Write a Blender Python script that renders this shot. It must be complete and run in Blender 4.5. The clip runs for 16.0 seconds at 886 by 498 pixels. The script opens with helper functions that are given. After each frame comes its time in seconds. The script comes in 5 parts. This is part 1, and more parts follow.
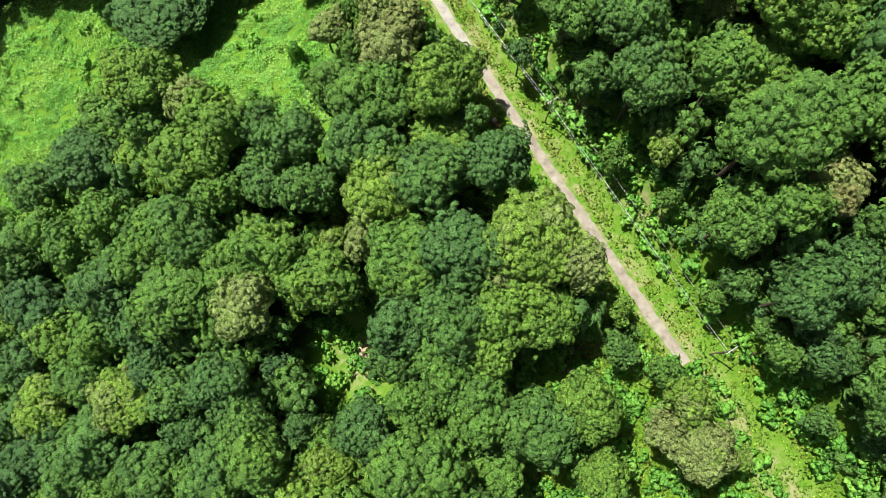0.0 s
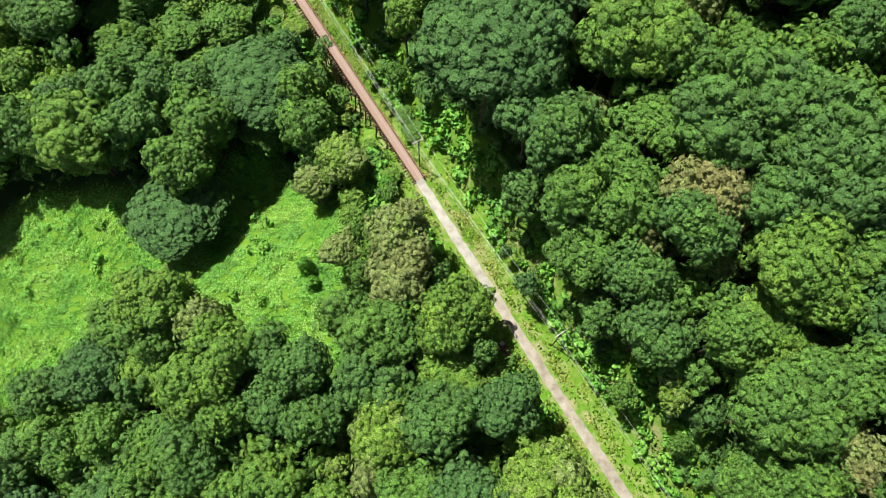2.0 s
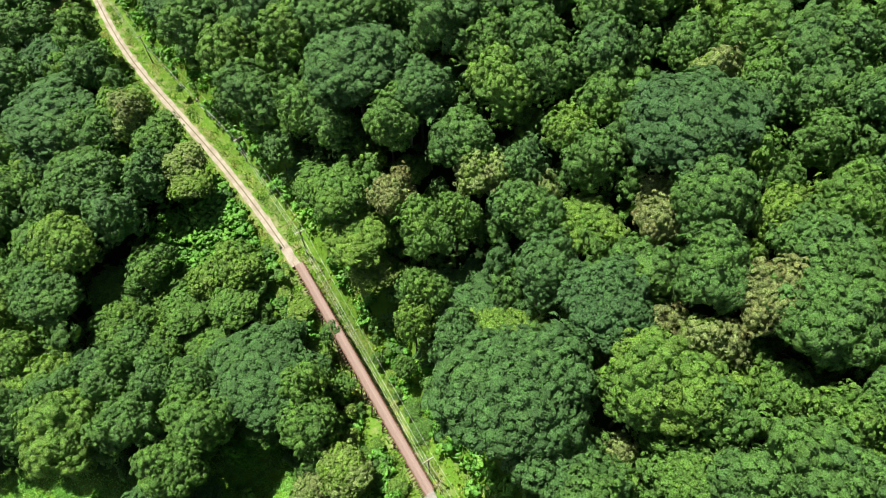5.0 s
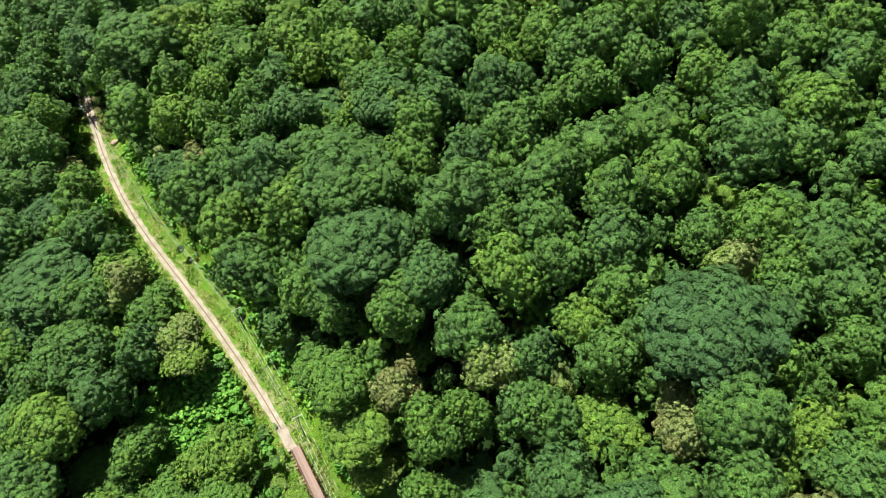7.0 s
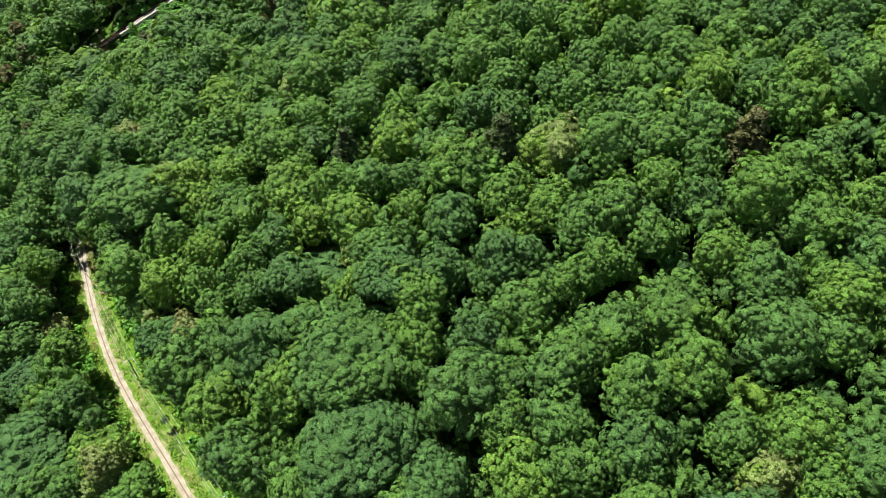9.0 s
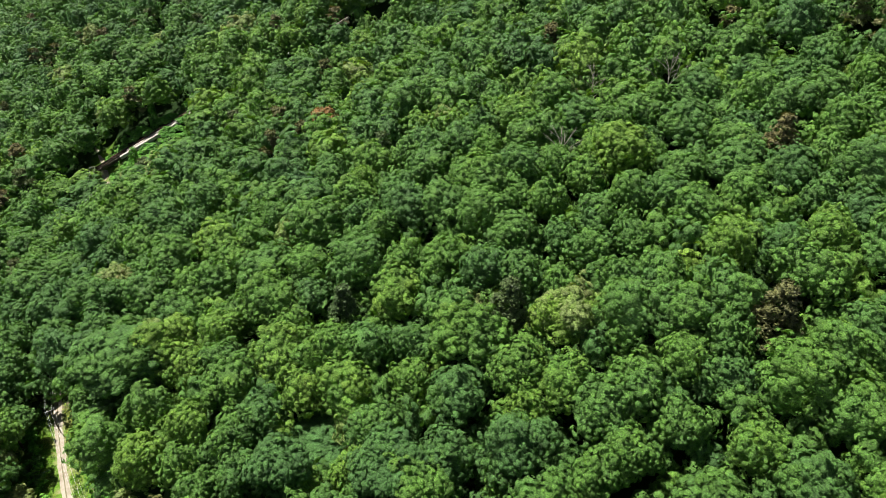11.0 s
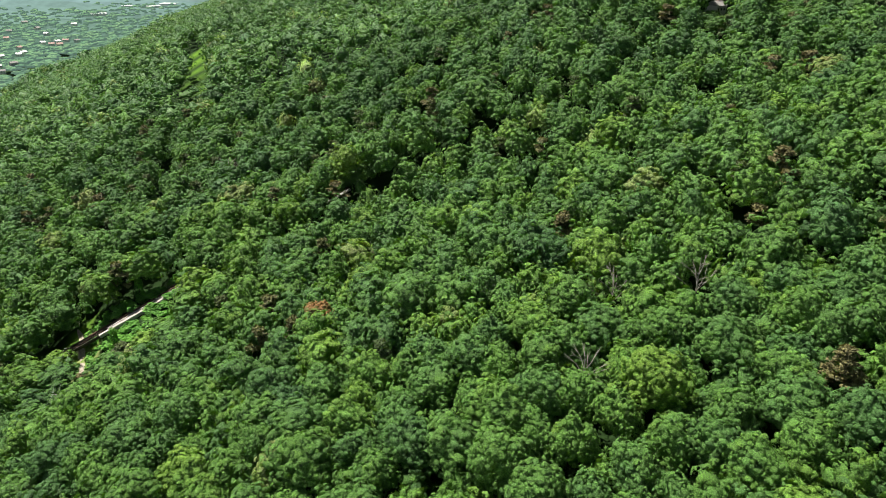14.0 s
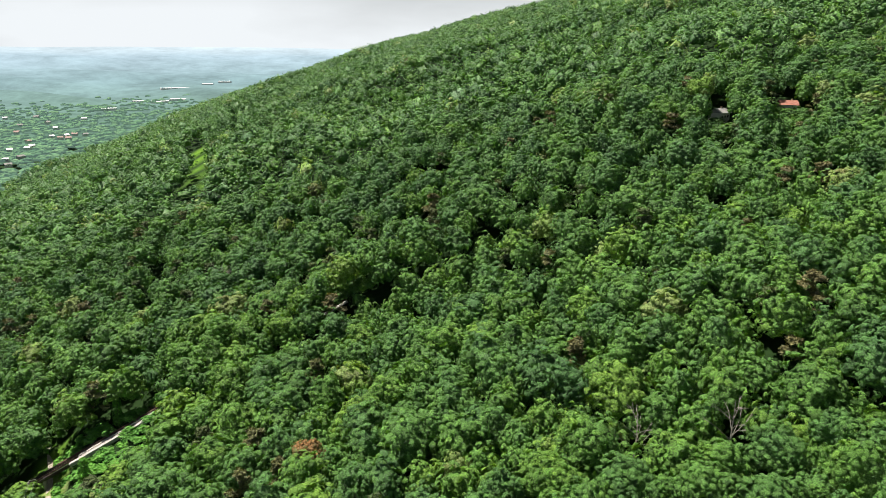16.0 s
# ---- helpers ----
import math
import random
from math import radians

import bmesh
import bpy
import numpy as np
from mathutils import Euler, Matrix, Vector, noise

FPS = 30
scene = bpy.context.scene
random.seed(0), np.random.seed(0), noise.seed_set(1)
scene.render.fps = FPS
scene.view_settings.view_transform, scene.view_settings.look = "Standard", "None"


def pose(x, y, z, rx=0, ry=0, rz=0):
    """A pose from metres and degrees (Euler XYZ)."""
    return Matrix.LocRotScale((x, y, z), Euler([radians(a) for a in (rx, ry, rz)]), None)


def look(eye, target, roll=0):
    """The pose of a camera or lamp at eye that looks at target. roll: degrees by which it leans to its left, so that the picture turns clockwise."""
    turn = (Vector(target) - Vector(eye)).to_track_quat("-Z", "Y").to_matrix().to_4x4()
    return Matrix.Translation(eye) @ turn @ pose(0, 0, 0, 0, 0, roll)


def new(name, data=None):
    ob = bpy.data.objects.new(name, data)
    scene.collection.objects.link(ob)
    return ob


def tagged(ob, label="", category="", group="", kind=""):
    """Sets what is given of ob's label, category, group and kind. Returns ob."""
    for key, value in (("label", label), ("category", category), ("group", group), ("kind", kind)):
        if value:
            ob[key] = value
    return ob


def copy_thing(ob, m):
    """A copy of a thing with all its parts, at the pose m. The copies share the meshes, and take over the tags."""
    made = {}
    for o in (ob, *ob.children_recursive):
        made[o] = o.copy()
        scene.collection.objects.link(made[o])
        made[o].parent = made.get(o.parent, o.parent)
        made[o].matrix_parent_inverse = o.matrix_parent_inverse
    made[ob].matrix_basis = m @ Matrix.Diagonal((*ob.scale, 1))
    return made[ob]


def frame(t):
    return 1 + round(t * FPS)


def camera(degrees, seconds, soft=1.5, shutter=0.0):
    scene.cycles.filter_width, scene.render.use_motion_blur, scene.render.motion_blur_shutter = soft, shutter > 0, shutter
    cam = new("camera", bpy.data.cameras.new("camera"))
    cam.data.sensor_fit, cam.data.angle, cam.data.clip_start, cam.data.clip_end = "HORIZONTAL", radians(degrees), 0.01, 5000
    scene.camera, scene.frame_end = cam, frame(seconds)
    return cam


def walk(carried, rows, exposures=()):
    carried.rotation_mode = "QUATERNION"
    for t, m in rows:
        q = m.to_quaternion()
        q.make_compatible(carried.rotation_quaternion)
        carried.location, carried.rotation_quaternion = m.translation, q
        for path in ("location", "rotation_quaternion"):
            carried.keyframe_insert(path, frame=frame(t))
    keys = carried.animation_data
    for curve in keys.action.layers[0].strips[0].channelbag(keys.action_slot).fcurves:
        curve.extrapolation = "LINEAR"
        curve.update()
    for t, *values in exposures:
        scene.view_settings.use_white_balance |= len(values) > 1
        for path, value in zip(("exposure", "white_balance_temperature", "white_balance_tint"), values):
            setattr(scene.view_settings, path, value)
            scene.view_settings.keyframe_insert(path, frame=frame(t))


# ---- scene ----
cam = camera(68.8, 16.0, soft=0.5)
METRES, EYE, TILT, LEAN, TURN = 200.0, 100.0, -77.6, 0.0, 0.0
ROWS = [
    (0.0, 0.0, 0.0, 0.0, 0.0, 0.0, -0.0),
    (0.5, -0.0021, -0.0024, 0.0355, 0.02, 1.84, -0.02),
    (1.0, -0.004, -0.0048, 0.0716, 0.04, 3.69, -0.02),
    (1.5, -0.0061, -0.0075, 0.1067, 0.04, 5.63, -0.04),
    (2.0, -0.0081, -0.0094, 0.1409, -0.0, 7.58, -0.05),
    (2.5, -0.0099, -0.0095, 0.1742, -0.03, 9.52, -0.08),
    (3.0, -0.0116, -0.008, 0.2082, -0.01, 11.43, -0.09),
    (3.5, -0.0135, -0.0071, 0.2416, 0.03, 13.32, -0.09),
    (4.0, -0.0153, -0.0091, 0.2746, 0.1, 15.17, -0.06),
    (6.5, -0.0255, -0.0259, 0.4245, 0.03, 24.65, -0.09),
    (7.0, -0.0274, -0.0295, 0.454, -0.0, 26.47, -0.12),
    (7.5, -0.0295, -0.0333, 0.4843, -0.04, 28.27, -0.14),
    (8.0, -0.0311, -0.0365, 0.5146, -0.07, 30.18, -0.2),
    (8.5, -0.0332, -0.0398, 0.5453, -0.11, 32.06, -0.23),
    (9.0, -0.0353, -0.0432, 0.5763, -0.17, 33.93, -0.25),
    (11.5, -0.0449, -0.0598, 0.7241, -0.34, 43.37, -0.27),
    (12.0, -0.0466, -0.0633, 0.7545, -0.36, 45.2, -0.28),
    (12.5, -0.0487, -0.0668, 0.7854, -0.38, 47.03, -0.28),
    (13.0, -0.0507, -0.0702, 0.8169, -0.42, 48.82, -0.27),
    (13.5, -0.0528, -0.0733, 0.8487, -0.44, 50.62, -0.29),
    (14.0, -0.0549, -0.0759, 0.8798, -0.47, 52.51, -0.31),
    (14.5, -0.0567, -0.0775, 0.9102, -0.48, 54.4, -0.33),
    (15.0, -0.0585, -0.0794, 0.9393, -0.47, 56.23, -0.29),
    (15.5, -0.0604, -0.0821, 0.9671, -0.49, 58.14, -0.28),
    (16.0, -0.0621, -0.0843, 0.9936, -0.52, 60.08, -0.3),
]
walk(cam, [(t, pose(0, 0, EYE, TILT, LEAN, TURN) @ pose(METRES * x, METRES * y, METRES * z, 90 + pitch, roll, yaw)) for t, x, y, z, yaw, pitch, roll in ROWS])

# ---- world and sun ----
SUN_ELEV, SUN_AZ = 64.0, -52.0   # azimuth from +y, clockwise seen from above
TO_SUN = Vector((math.sin(radians(SUN_AZ)) * math.cos(radians(SUN_ELEV)), math.cos(radians(SUN_AZ)) * math.cos(radians(SUN_ELEV)), math.sin(radians(SUN_ELEV))))
world = bpy.data.worlds.new("sky")
scene.world = world
world.use_nodes = True
wn, wl = world.node_tree.nodes, world.node_tree.links
wn.clear()
sky = wn.new("ShaderNodeTexSky")
sky.sky_type, sky.sun_disc = "NISHITA", False
sky.sun_elevation, sky.sun_rotation = radians(SUN_ELEV), radians(SUN_AZ)
sky.altitude, sky.air_density, sky.dust_density = 300, 1.0, 3.0
coord = wn.new("ShaderNodeTexCoord")
stretch = wn.new("ShaderNodeMapping")
stretch.inputs["Scale"].default_value = (1.2, 1.2, 5.0)
cloud = wn.new("ShaderNodeTexNoise")
cloud.inputs["Scale"].default_value, cloud.inputs["Detail"].default_value = 2.2, 6
veil = wn.new("ShaderNodeMapRange")
veil.inputs[1].default_value, veil.inputs[2].default_value = 0.30, 0.65
veil.inputs[3].default_value, veil.inputs[4].default_value = 0.80, 1.10
height = wn.new("ShaderNodeSeparateXYZ")
low = wn.new("ShaderNodeMapRange")      # summer haze: white at the horizon, blue overhead
low.interpolation_type = "SMOOTHSTEP"
low.inputs[1].default_value, low.inputs[2].default_value = 0.0, 0.22
low.inputs[3].default_value, low.inputs[4].default_value = 1.0, 0.04
fac = wn.new("ShaderNodeMath")
fac.operation, fac.use_clamp = "MULTIPLY", True
mixc = wn.new("ShaderNodeMix")
mixc.data_type = "RGBA"
mixc.inputs[7].default_value = (17.6, 18.4, 19.0, 1)
back = wn.new("ShaderNodeBackground")
back.inputs["Strength"].default_value = 0.029
wout = wn.new("ShaderNodeOutputWorld")
wl.new(coord.outputs["Generated"], stretch.inputs["Vector"])
wl.new(coord.outputs["Generated"], height.inputs[0])
wl.new(height.outputs["Z"], low.inputs[0])
wl.new(stretch.outputs[0], cloud.inputs["Vector"])
wl.new(cloud.outputs["Fac"], veil.inputs[0])
wl.new(veil.outputs[0], fac.inputs[0])
wl.new(low.outputs[0], fac.inputs[1])
wl.new(fac.outputs[0], mixc.inputs[0])
wl.new(sky.outputs["Color"], mixc.inputs[6])
wl.new(mixc.outputs[2], back.inputs["Color"])
wl.new(back.outputs[0], wout.inputs["Surface"])
sun = new("sun", bpy.data.lights.new("sun", "SUN"))
sun.data.energy, sun.data.angle, sun.data.color = 5.0, radians(0.6), (1.0, 0.955, 0.87)
sun.matrix_world = look(TO_SUN * 400, (0, 0, 0))
scene.view_settings.exposure = 0.80

# ---- materials ----


def material(name, rough=0.85, spec=0.25):
    m = bpy.data.materials.new(name)
    m.use_nodes = True
    b = m.node_tree.nodes["Principled BSDF"]
    b.inputs["Roughness"].default_value = rough
    b.inputs["Specular IOR Level"].default_value = spec
    return m, m.node_tree.nodes, m.node_tree.links, b


def ramp_node(n, stops):
    r = n.new("ShaderNodeValToRGB")
    e = r.color_ramp.elements
    while len(e) < len(stops):
        e.new(0.5)
    for k, (p, c) in enumerate(stops):
        e[k].position, e[k].color = p, (*c, 1)
    return r


def noise_node(n, l, scale, detail=4, coords="Object", rough=0.6):
    tc = n.new("ShaderNodeTexCoord")
    t = n.new("ShaderNodeTexNoise")
    t.inputs["Scale"].default_value, t.inputs["Detail"].default_value, t.inputs["Roughness"].default_value = scale, detail, rough
    l.new(tc.outputs[coords], t.inputs["Vector"])
    return t


def plain(name, stops, scale, rough=0.85, spec=0.25, bump=0.0, fine=0.0, metal=0.0):
    """A two-scale noise colour with bump."""
    m, n, l, b = material(name, rough, spec)
    b.inputs["Metallic"].default_value = metal
    t = noise_node(n, l, scale)
    r = ramp_node(n, stops)
    l.new(t.outputs["Fac"], r.inputs["Fac"])
    col = r.outputs["Color"]
    if fine:
        t2 = noise_node(n, l, fine, 3)
        mul = n.new("ShaderNodeMix")
        mul.data_type, mul.blend_type = "RGBA", "OVERLAY"
        mul.inputs[0].default_value = 0.55
        l.new(col, mul.inputs[6])
        l.new(t2.outputs["Fac"], mul.inputs[7])
        col = mul.outputs[2]
    l.new(col, b.inputs["Base Color"])
    if bump:
        bp = n.new("ShaderNodeBump")
        bp.inputs["Strength"].default_value, bp.inputs["Distance"].default_value = 0.8, bump
        l.new(t.outputs["Fac"] if not fine else t2.outputs["Fac"], bp.inputs["Height"])
        l.new(bp.outputs[0], b.inputs["Normal"])
    return m


def foliage(name, stops, through_light=0.07, spread=0.15, rough=0.50, spec=0.30, mottle=0.46, spray=1.4, gaps=0.73, lift=1.0, swell=0.80):
    """Leaves: the colour follows each tree's own hue, and varies from leaf to leaf; light passes through."""
    m, n, l, b = material(name, rough, spec)
    at = n.new("ShaderNodeAttribute")
    at.attribute_name = "hue"
    geo = n.new("ShaderNodeNewGeometry")
    sub = n.new("ShaderNodeMath")
    sub.operation, sub.inputs[1].default_value = "MULTIPLY_ADD", 0.05
    l.new(geo.outputs["Random Per Island"], sub.inputs[0])
    l.new(at.outputs["Fac"], sub.inputs[2])
    r = ramp_node(n, stops)
    l.new(sub.outputs[0], r.inputs["Fac"])
    val = n.new("ShaderNodeMapRange")
    val.inputs[3].default_value, val.inputs[4].default_value = 1 - spread, 1 + spread
    l.new(geo.outputs["Random Per Island"], val.inputs[0])
    hsv = n.new("ShaderNodeHueSaturation")
    l.new(r.outputs["Color"], hsv.inputs["Color"])
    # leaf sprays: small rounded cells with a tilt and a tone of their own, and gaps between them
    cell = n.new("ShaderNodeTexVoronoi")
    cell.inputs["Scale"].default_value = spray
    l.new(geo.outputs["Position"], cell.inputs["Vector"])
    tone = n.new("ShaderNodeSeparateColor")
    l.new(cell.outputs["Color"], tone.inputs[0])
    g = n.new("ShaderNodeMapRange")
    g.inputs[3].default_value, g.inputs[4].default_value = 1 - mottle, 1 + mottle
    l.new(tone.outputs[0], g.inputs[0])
    leaf = noise_node(n, l, 6.5, 2)
    l.new(geo.outputs["Position"], leaf.inputs["Vector"])
    g2 = n.new("ShaderNodeMapRange")
    g2.inputs[1].default_value, g2.inputs[2].default_value, g2.inputs[3].default_value, g2.inputs[4].default_value = 0.32, 0.68, 0.38, 1.62
    l.new(leaf.outputs["Fac"], g2.inputs[0])
    mul, mul2 = n.new("ShaderNodeMath"), n.new("ShaderNodeMath")
    mul.operation = mul2.operation = "MULTIPLY"
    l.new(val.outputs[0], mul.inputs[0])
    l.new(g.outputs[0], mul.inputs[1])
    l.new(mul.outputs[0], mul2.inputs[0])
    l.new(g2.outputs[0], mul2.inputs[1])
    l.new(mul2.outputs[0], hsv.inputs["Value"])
    lean = n.new("ShaderNodeVectorMath")
    lean.operation, lean.inputs[1].default_value = "SUBTRACT", (0.5, 0.5, 0.5)
    l.new(cell.outputs["Color"], lean.inputs[0])
    tilt = n.new("ShaderNodeVectorMath")
    tilt.operation = "MULTIPLY_ADD"
    tilt.inputs[1].default_value = (lift, lift, lift)
    l.new(lean.outputs[0], tilt.inputs[0])
    l.new(geo.outputs["Normal"], tilt.inputs[2])
    norm = n.new("ShaderNodeVectorMath")
    norm.operation = "NORMALIZE"
    l.new(tilt.outputs[0], norm.inputs[0])
    bp = n.new("ShaderNodeBump")
    bp.invert = True
    bp.inputs["Strength"].default_value, bp.inputs["Distance"].default_value = 1.0, swell
    l.new(cell.outputs["Distance"], bp.inputs["Height"])
    l.new(norm.outputs[0], bp.inputs["Normal"])
    l.new(bp.outputs[0], b.inputs["Normal"])
    hole = n.new("ShaderNodeMath")
    hole.operation, hole.inputs[1].default_value = "LESS_THAN", gaps
    l.new(cell.outputs["Distance"], hole.inputs[0])
    l.new(hsv.outputs[0], b.inputs["Base Color"])
    tr = n.new("ShaderNodeBsdfTranslucent")
    warm = n.new("ShaderNodeMix")
    warm.data_type, warm.blend_type = "RGBA", "MULTIPLY"
    warm.inputs[0].default_value = 1.0
    warm.inputs[7].default_value = (1.25, 1.35, 0.45, 1)
    l.new(hsv.outputs[0], warm.inputs[6])
    l.new(warm.outputs[2], tr.inputs["Color"])
    mx = n.new("ShaderNodeMixShader")
    mx.inputs[0].default_value = through_light
    l.new(b.outputs[0], mx.inputs[1])
    l.new(tr.outputs[0], mx.inputs[2])
    open_air = n.new("ShaderNodeBsdfTransparent")
    cut = n.new("ShaderNodeMixShader")
    l.new(hole.outputs[0], cut.inputs[0])
    l.new(open_air.outputs[0], cut.inputs[1])
    l.new(mx.outputs[0], cut.inputs[2])
    l.new(cut.outputs[0], n["Material Output"].inputs["Surface"])
    return m


def leafage(name, stops, leaf=3.4, spread=0.24, mottle=0.58, relief=0.40, rag=2.4, through_light=0.16, rough=0.52, spec=0.32):
    """Leaves of the trees: each clump has a tone of its own, a ragged rim and fine leaf relief; some light passes through."""
    m, n, l, b = material(name, rough, spec)
    at, rim = n.new("ShaderNodeAttribute"), n.new("ShaderNodeAttribute")
    at.attribute_name, rim.attribute_name = "hue", "rim"
    geo = n.new("ShaderNodeNewGeometry")
    r = ramp_node(n, stops)
    l.new(at.outputs["Fac"], r.inputs["Fac"])
    fine, coarse = noise_node(n, l, leaf, 3, rough=0.75), noise_node(n, l, rag, 2)
    for t in (fine, coarse):
        l.new(geo.outputs["Position"], t.inputs["Vector"])
    clump = n.new("ShaderNodeMapRange")
    clump.inputs[3].default_value, clump.inputs[4].default_value = 1 - spread, 1 + spread
    l.new(geo.outputs["Random Per Island"], clump.inputs[0])
    grain = n.new("ShaderNodeMapRange")
    grain.inputs[1].default_value, grain.inputs[2].default_value, grain.inputs[3].default_value, grain.inputs[4].default_value = 0.36, 0.64, 1 - mottle, 1 + mottle
    l.new(fine.outputs["Fac"], grain.inputs[0])
    value = n.new("ShaderNodeMath")
    value.operation = "MULTIPLY"
    l.new(clump.outputs[0], value.inputs[0])
    l.new(grain.outputs[0], value.inputs[1])
    hsv = n.new("ShaderNodeHueSaturation")
    l.new(r.outputs["Color"], hsv.inputs["Color"])
    l.new(value.outputs[0], hsv.inputs["Value"])
    bp = n.new("ShaderNodeBump")
    bp.inputs["Strength"].default_value, bp.inputs["Distance"].default_value = 1.0, relief
    l.new(fine.outputs["Fac"], bp.inputs["Height"])
    l.new(bp.outputs[0], b.inputs["Normal"])
    l.new(hsv.outputs[0], b.inputs["Base Color"])
    tr = n.new("ShaderNodeBsdfTranslucent")
    warm = n.new("ShaderNodeMix")
    warm.data_type, warm.blend_type = "RGBA", "MULTIPLY"
    warm.inputs[0].default_value = 1.0
    warm.inputs[7].default_value = (1.25, 1.35, 0.45, 1)
    l.new(hsv.outputs[0], warm.inputs[6])
    l.new(warm.outputs[2], tr.inputs["Color"])
    mx = n.new("ShaderNodeMixShader")
    mx.inputs[0].default_value = through_light
    l.new(b.outputs[0], mx.inputs[1])
    l.new(tr.outputs[0], mx.inputs[2])
    edge = n.new("ShaderNodeMath")
    edge.operation, edge.inputs[1].default_value = "MULTIPLY_ADD", 2.8
    l.new(coarse.outputs["Fac"], edge.inputs[0])
    l.new(rim.outputs["Fac"], edge.inputs[2])
    hole = n.new("ShaderNodeMath")
    hole.operation, hole.inputs[1].default_value = "LESS_THAN", 2.06
    l.new(edge.outputs[0], hole.inputs[0])
    open_air = n.new("ShaderNodeBsdfTransparent")
    cut = n.new("ShaderNodeMixShader")
    l.new(hole.outputs[0], cut.inputs[0])
    l.new(open_air.outputs[0], cut.inputs[1])
    l.new(mx.outputs[0], cut.inputs[2])
    l.new(cut.outputs[0], n["Material Output"].inputs["Surface"])
    return m


LEAF_TONES = [(0.0, (0.060, 0.145, 0.045)), (0.25, (0.076, 0.178, 0.044)), (0.5, (0.108, 0.235, 0.036)), (0.70, (0.170, 0.300, 0.038)), (0.79, (0.215, 0.295, 0.090)), (0.88, (0.195, 0.245, 0.075)), (0.95, (0.215, 0.215, 0.075)), (0.985, (0.24, 0.175, 0.065)), (1.0, (0.300, 0.160, 0.060))]
LEAF = leafage("leaves", LEAF_TONES)
LEAF_SPRIGS = leafage("leaves_in_sprigs", LEAF_TONES, leaf=2.9, relief=0.45, rag=2.1)
LEAF_BOUGHS = leafage("leaves_in_boughs", LEAF_TONES, leaf=1.5, relief=0.8, rag=1.15)
LEAF_MASSES = leafage("leaves_in_masses", LEAF_TONES, leaf=0.7, relief=1.0, rag=0.55, mottle=0.5)
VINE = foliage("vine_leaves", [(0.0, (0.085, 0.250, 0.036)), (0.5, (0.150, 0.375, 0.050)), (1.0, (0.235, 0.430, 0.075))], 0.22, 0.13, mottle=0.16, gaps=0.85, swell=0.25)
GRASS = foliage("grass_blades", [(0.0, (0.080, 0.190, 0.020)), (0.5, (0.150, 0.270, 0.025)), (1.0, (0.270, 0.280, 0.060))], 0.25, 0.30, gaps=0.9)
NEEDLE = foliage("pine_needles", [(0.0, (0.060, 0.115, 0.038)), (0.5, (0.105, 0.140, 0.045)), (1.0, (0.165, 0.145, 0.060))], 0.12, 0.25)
BARK = plain("bark", [(0.3, (0.055, 0.042, 0.032)), (0.7, (0.14, 0.11, 0.085))], 3.0, 0.95, 0.1, 0.05, 14)
DEADWOOD = plain("bare_grey_wood", [(0.3, (0.22, 0.19, 0.17)), (0.7, (0.42, 0.38, 0.34))], 2.0, 0.9, 0.1, 0.02, 9)
GRAVEL = plain("pale_gravel", [(0.30, (0.19, 0.165, 0.13)), (0.55, (0.30, 0.272, 0.225)), (0.8, (0.38, 0.355, 0.31))], 0.55, 0.95, 0.1, 0.03, 9)
WHITEGRAVEL = plain("white_gravel", [(0.30, (0.24, 0.225, 0.195)), (0.55, (0.35, 0.335, 0.30)), (0.8, (0.42, 0.405, 0.375))], 0.55, 0.95, 0.1, 0.03, 9)
DECK = plain("weathered_deck_boards", [(0.25, (0.22, 0.155, 0.125)), (0.75, (0.35, 0.265, 0.225))], 0.9, 0.85, 0.2, 0.01, 11)
TANGRAVEL = plain("tan_gravel", [(0.30, (0.26, 0.215, 0.165)), (0.55, (0.37, 0.325, 0.265)), (0.8, (0.45, 0.41, 0.35))], 0.55, 0.95, 0.1, 0.03, 9)
TRACKDIRT = plain("grassy_trail_middle", [(0.30, (0.10, 0.12, 0.045)), (0.55, (0.20, 0.175, 0.11)), (0.8, (0.28, 0.22, 0.16))], 0.9, 0.95, 0.1, 0.03, 9)
TIMBER = plain("dark_creosoted_timber", [(0.3, (0.045, 0.030, 0.022)), (0.7, (0.13, 0.08, 0.055))], 2.0, 0.9, 0.15, 0.02, 12)
RAILWOOD = plain("red_brown_timber", [(0.3, (0.15, 0.075, 0.05)), (0.7, (0.27, 0.15, 0.10))], 2.0, 0.85, 0.2, 0.01, 12)
POLEWOOD = plain("grey_brown_pole_wood", [(0.3, (0.10, 0.08, 0.06)), (0.7, (0.21, 0.17, 0.13))], 2.5, 0.9, 0.15, 0.01, 15)
ARMWOOD = plain("bleached_arm_wood", [(0.3, (0.42, 0.40, 0.35)), (0.7, (0.62, 0.60, 0.54))], 4.0, 0.85, 0.2)
WIREM = plain("bare_aluminium_wire", [(0.3, (0.50, 0.52, 0.50)), (0.7, (0.66, 0.67, 0.65))], 3.0, 0.45, 0.5, metal=0.6)
CERAMIC = plain("glazed_insulator", [(0.3, (0.30, 0.29, 0.27)), (0.7, (0.42, 0.41, 0.39))], 6.0, 0.25, 0.5)
ROCK = plain("pinkish_sandstone", [(0.3, (0.27, 0.16, 0.12)), (0.5, (0.44, 0.31, 0.25)), (0.75, (0.56, 0.46, 0.40))], 0.7, 0.95, 0.15, 0.12, 5)
CONCRETE = plain("stained_concrete", [(0.3, (0.34, 0.30, 0.27)), (0.7, (0.50, 0.46, 0.42))], 0.8, 0.9, 0.2, 0.01, 8)
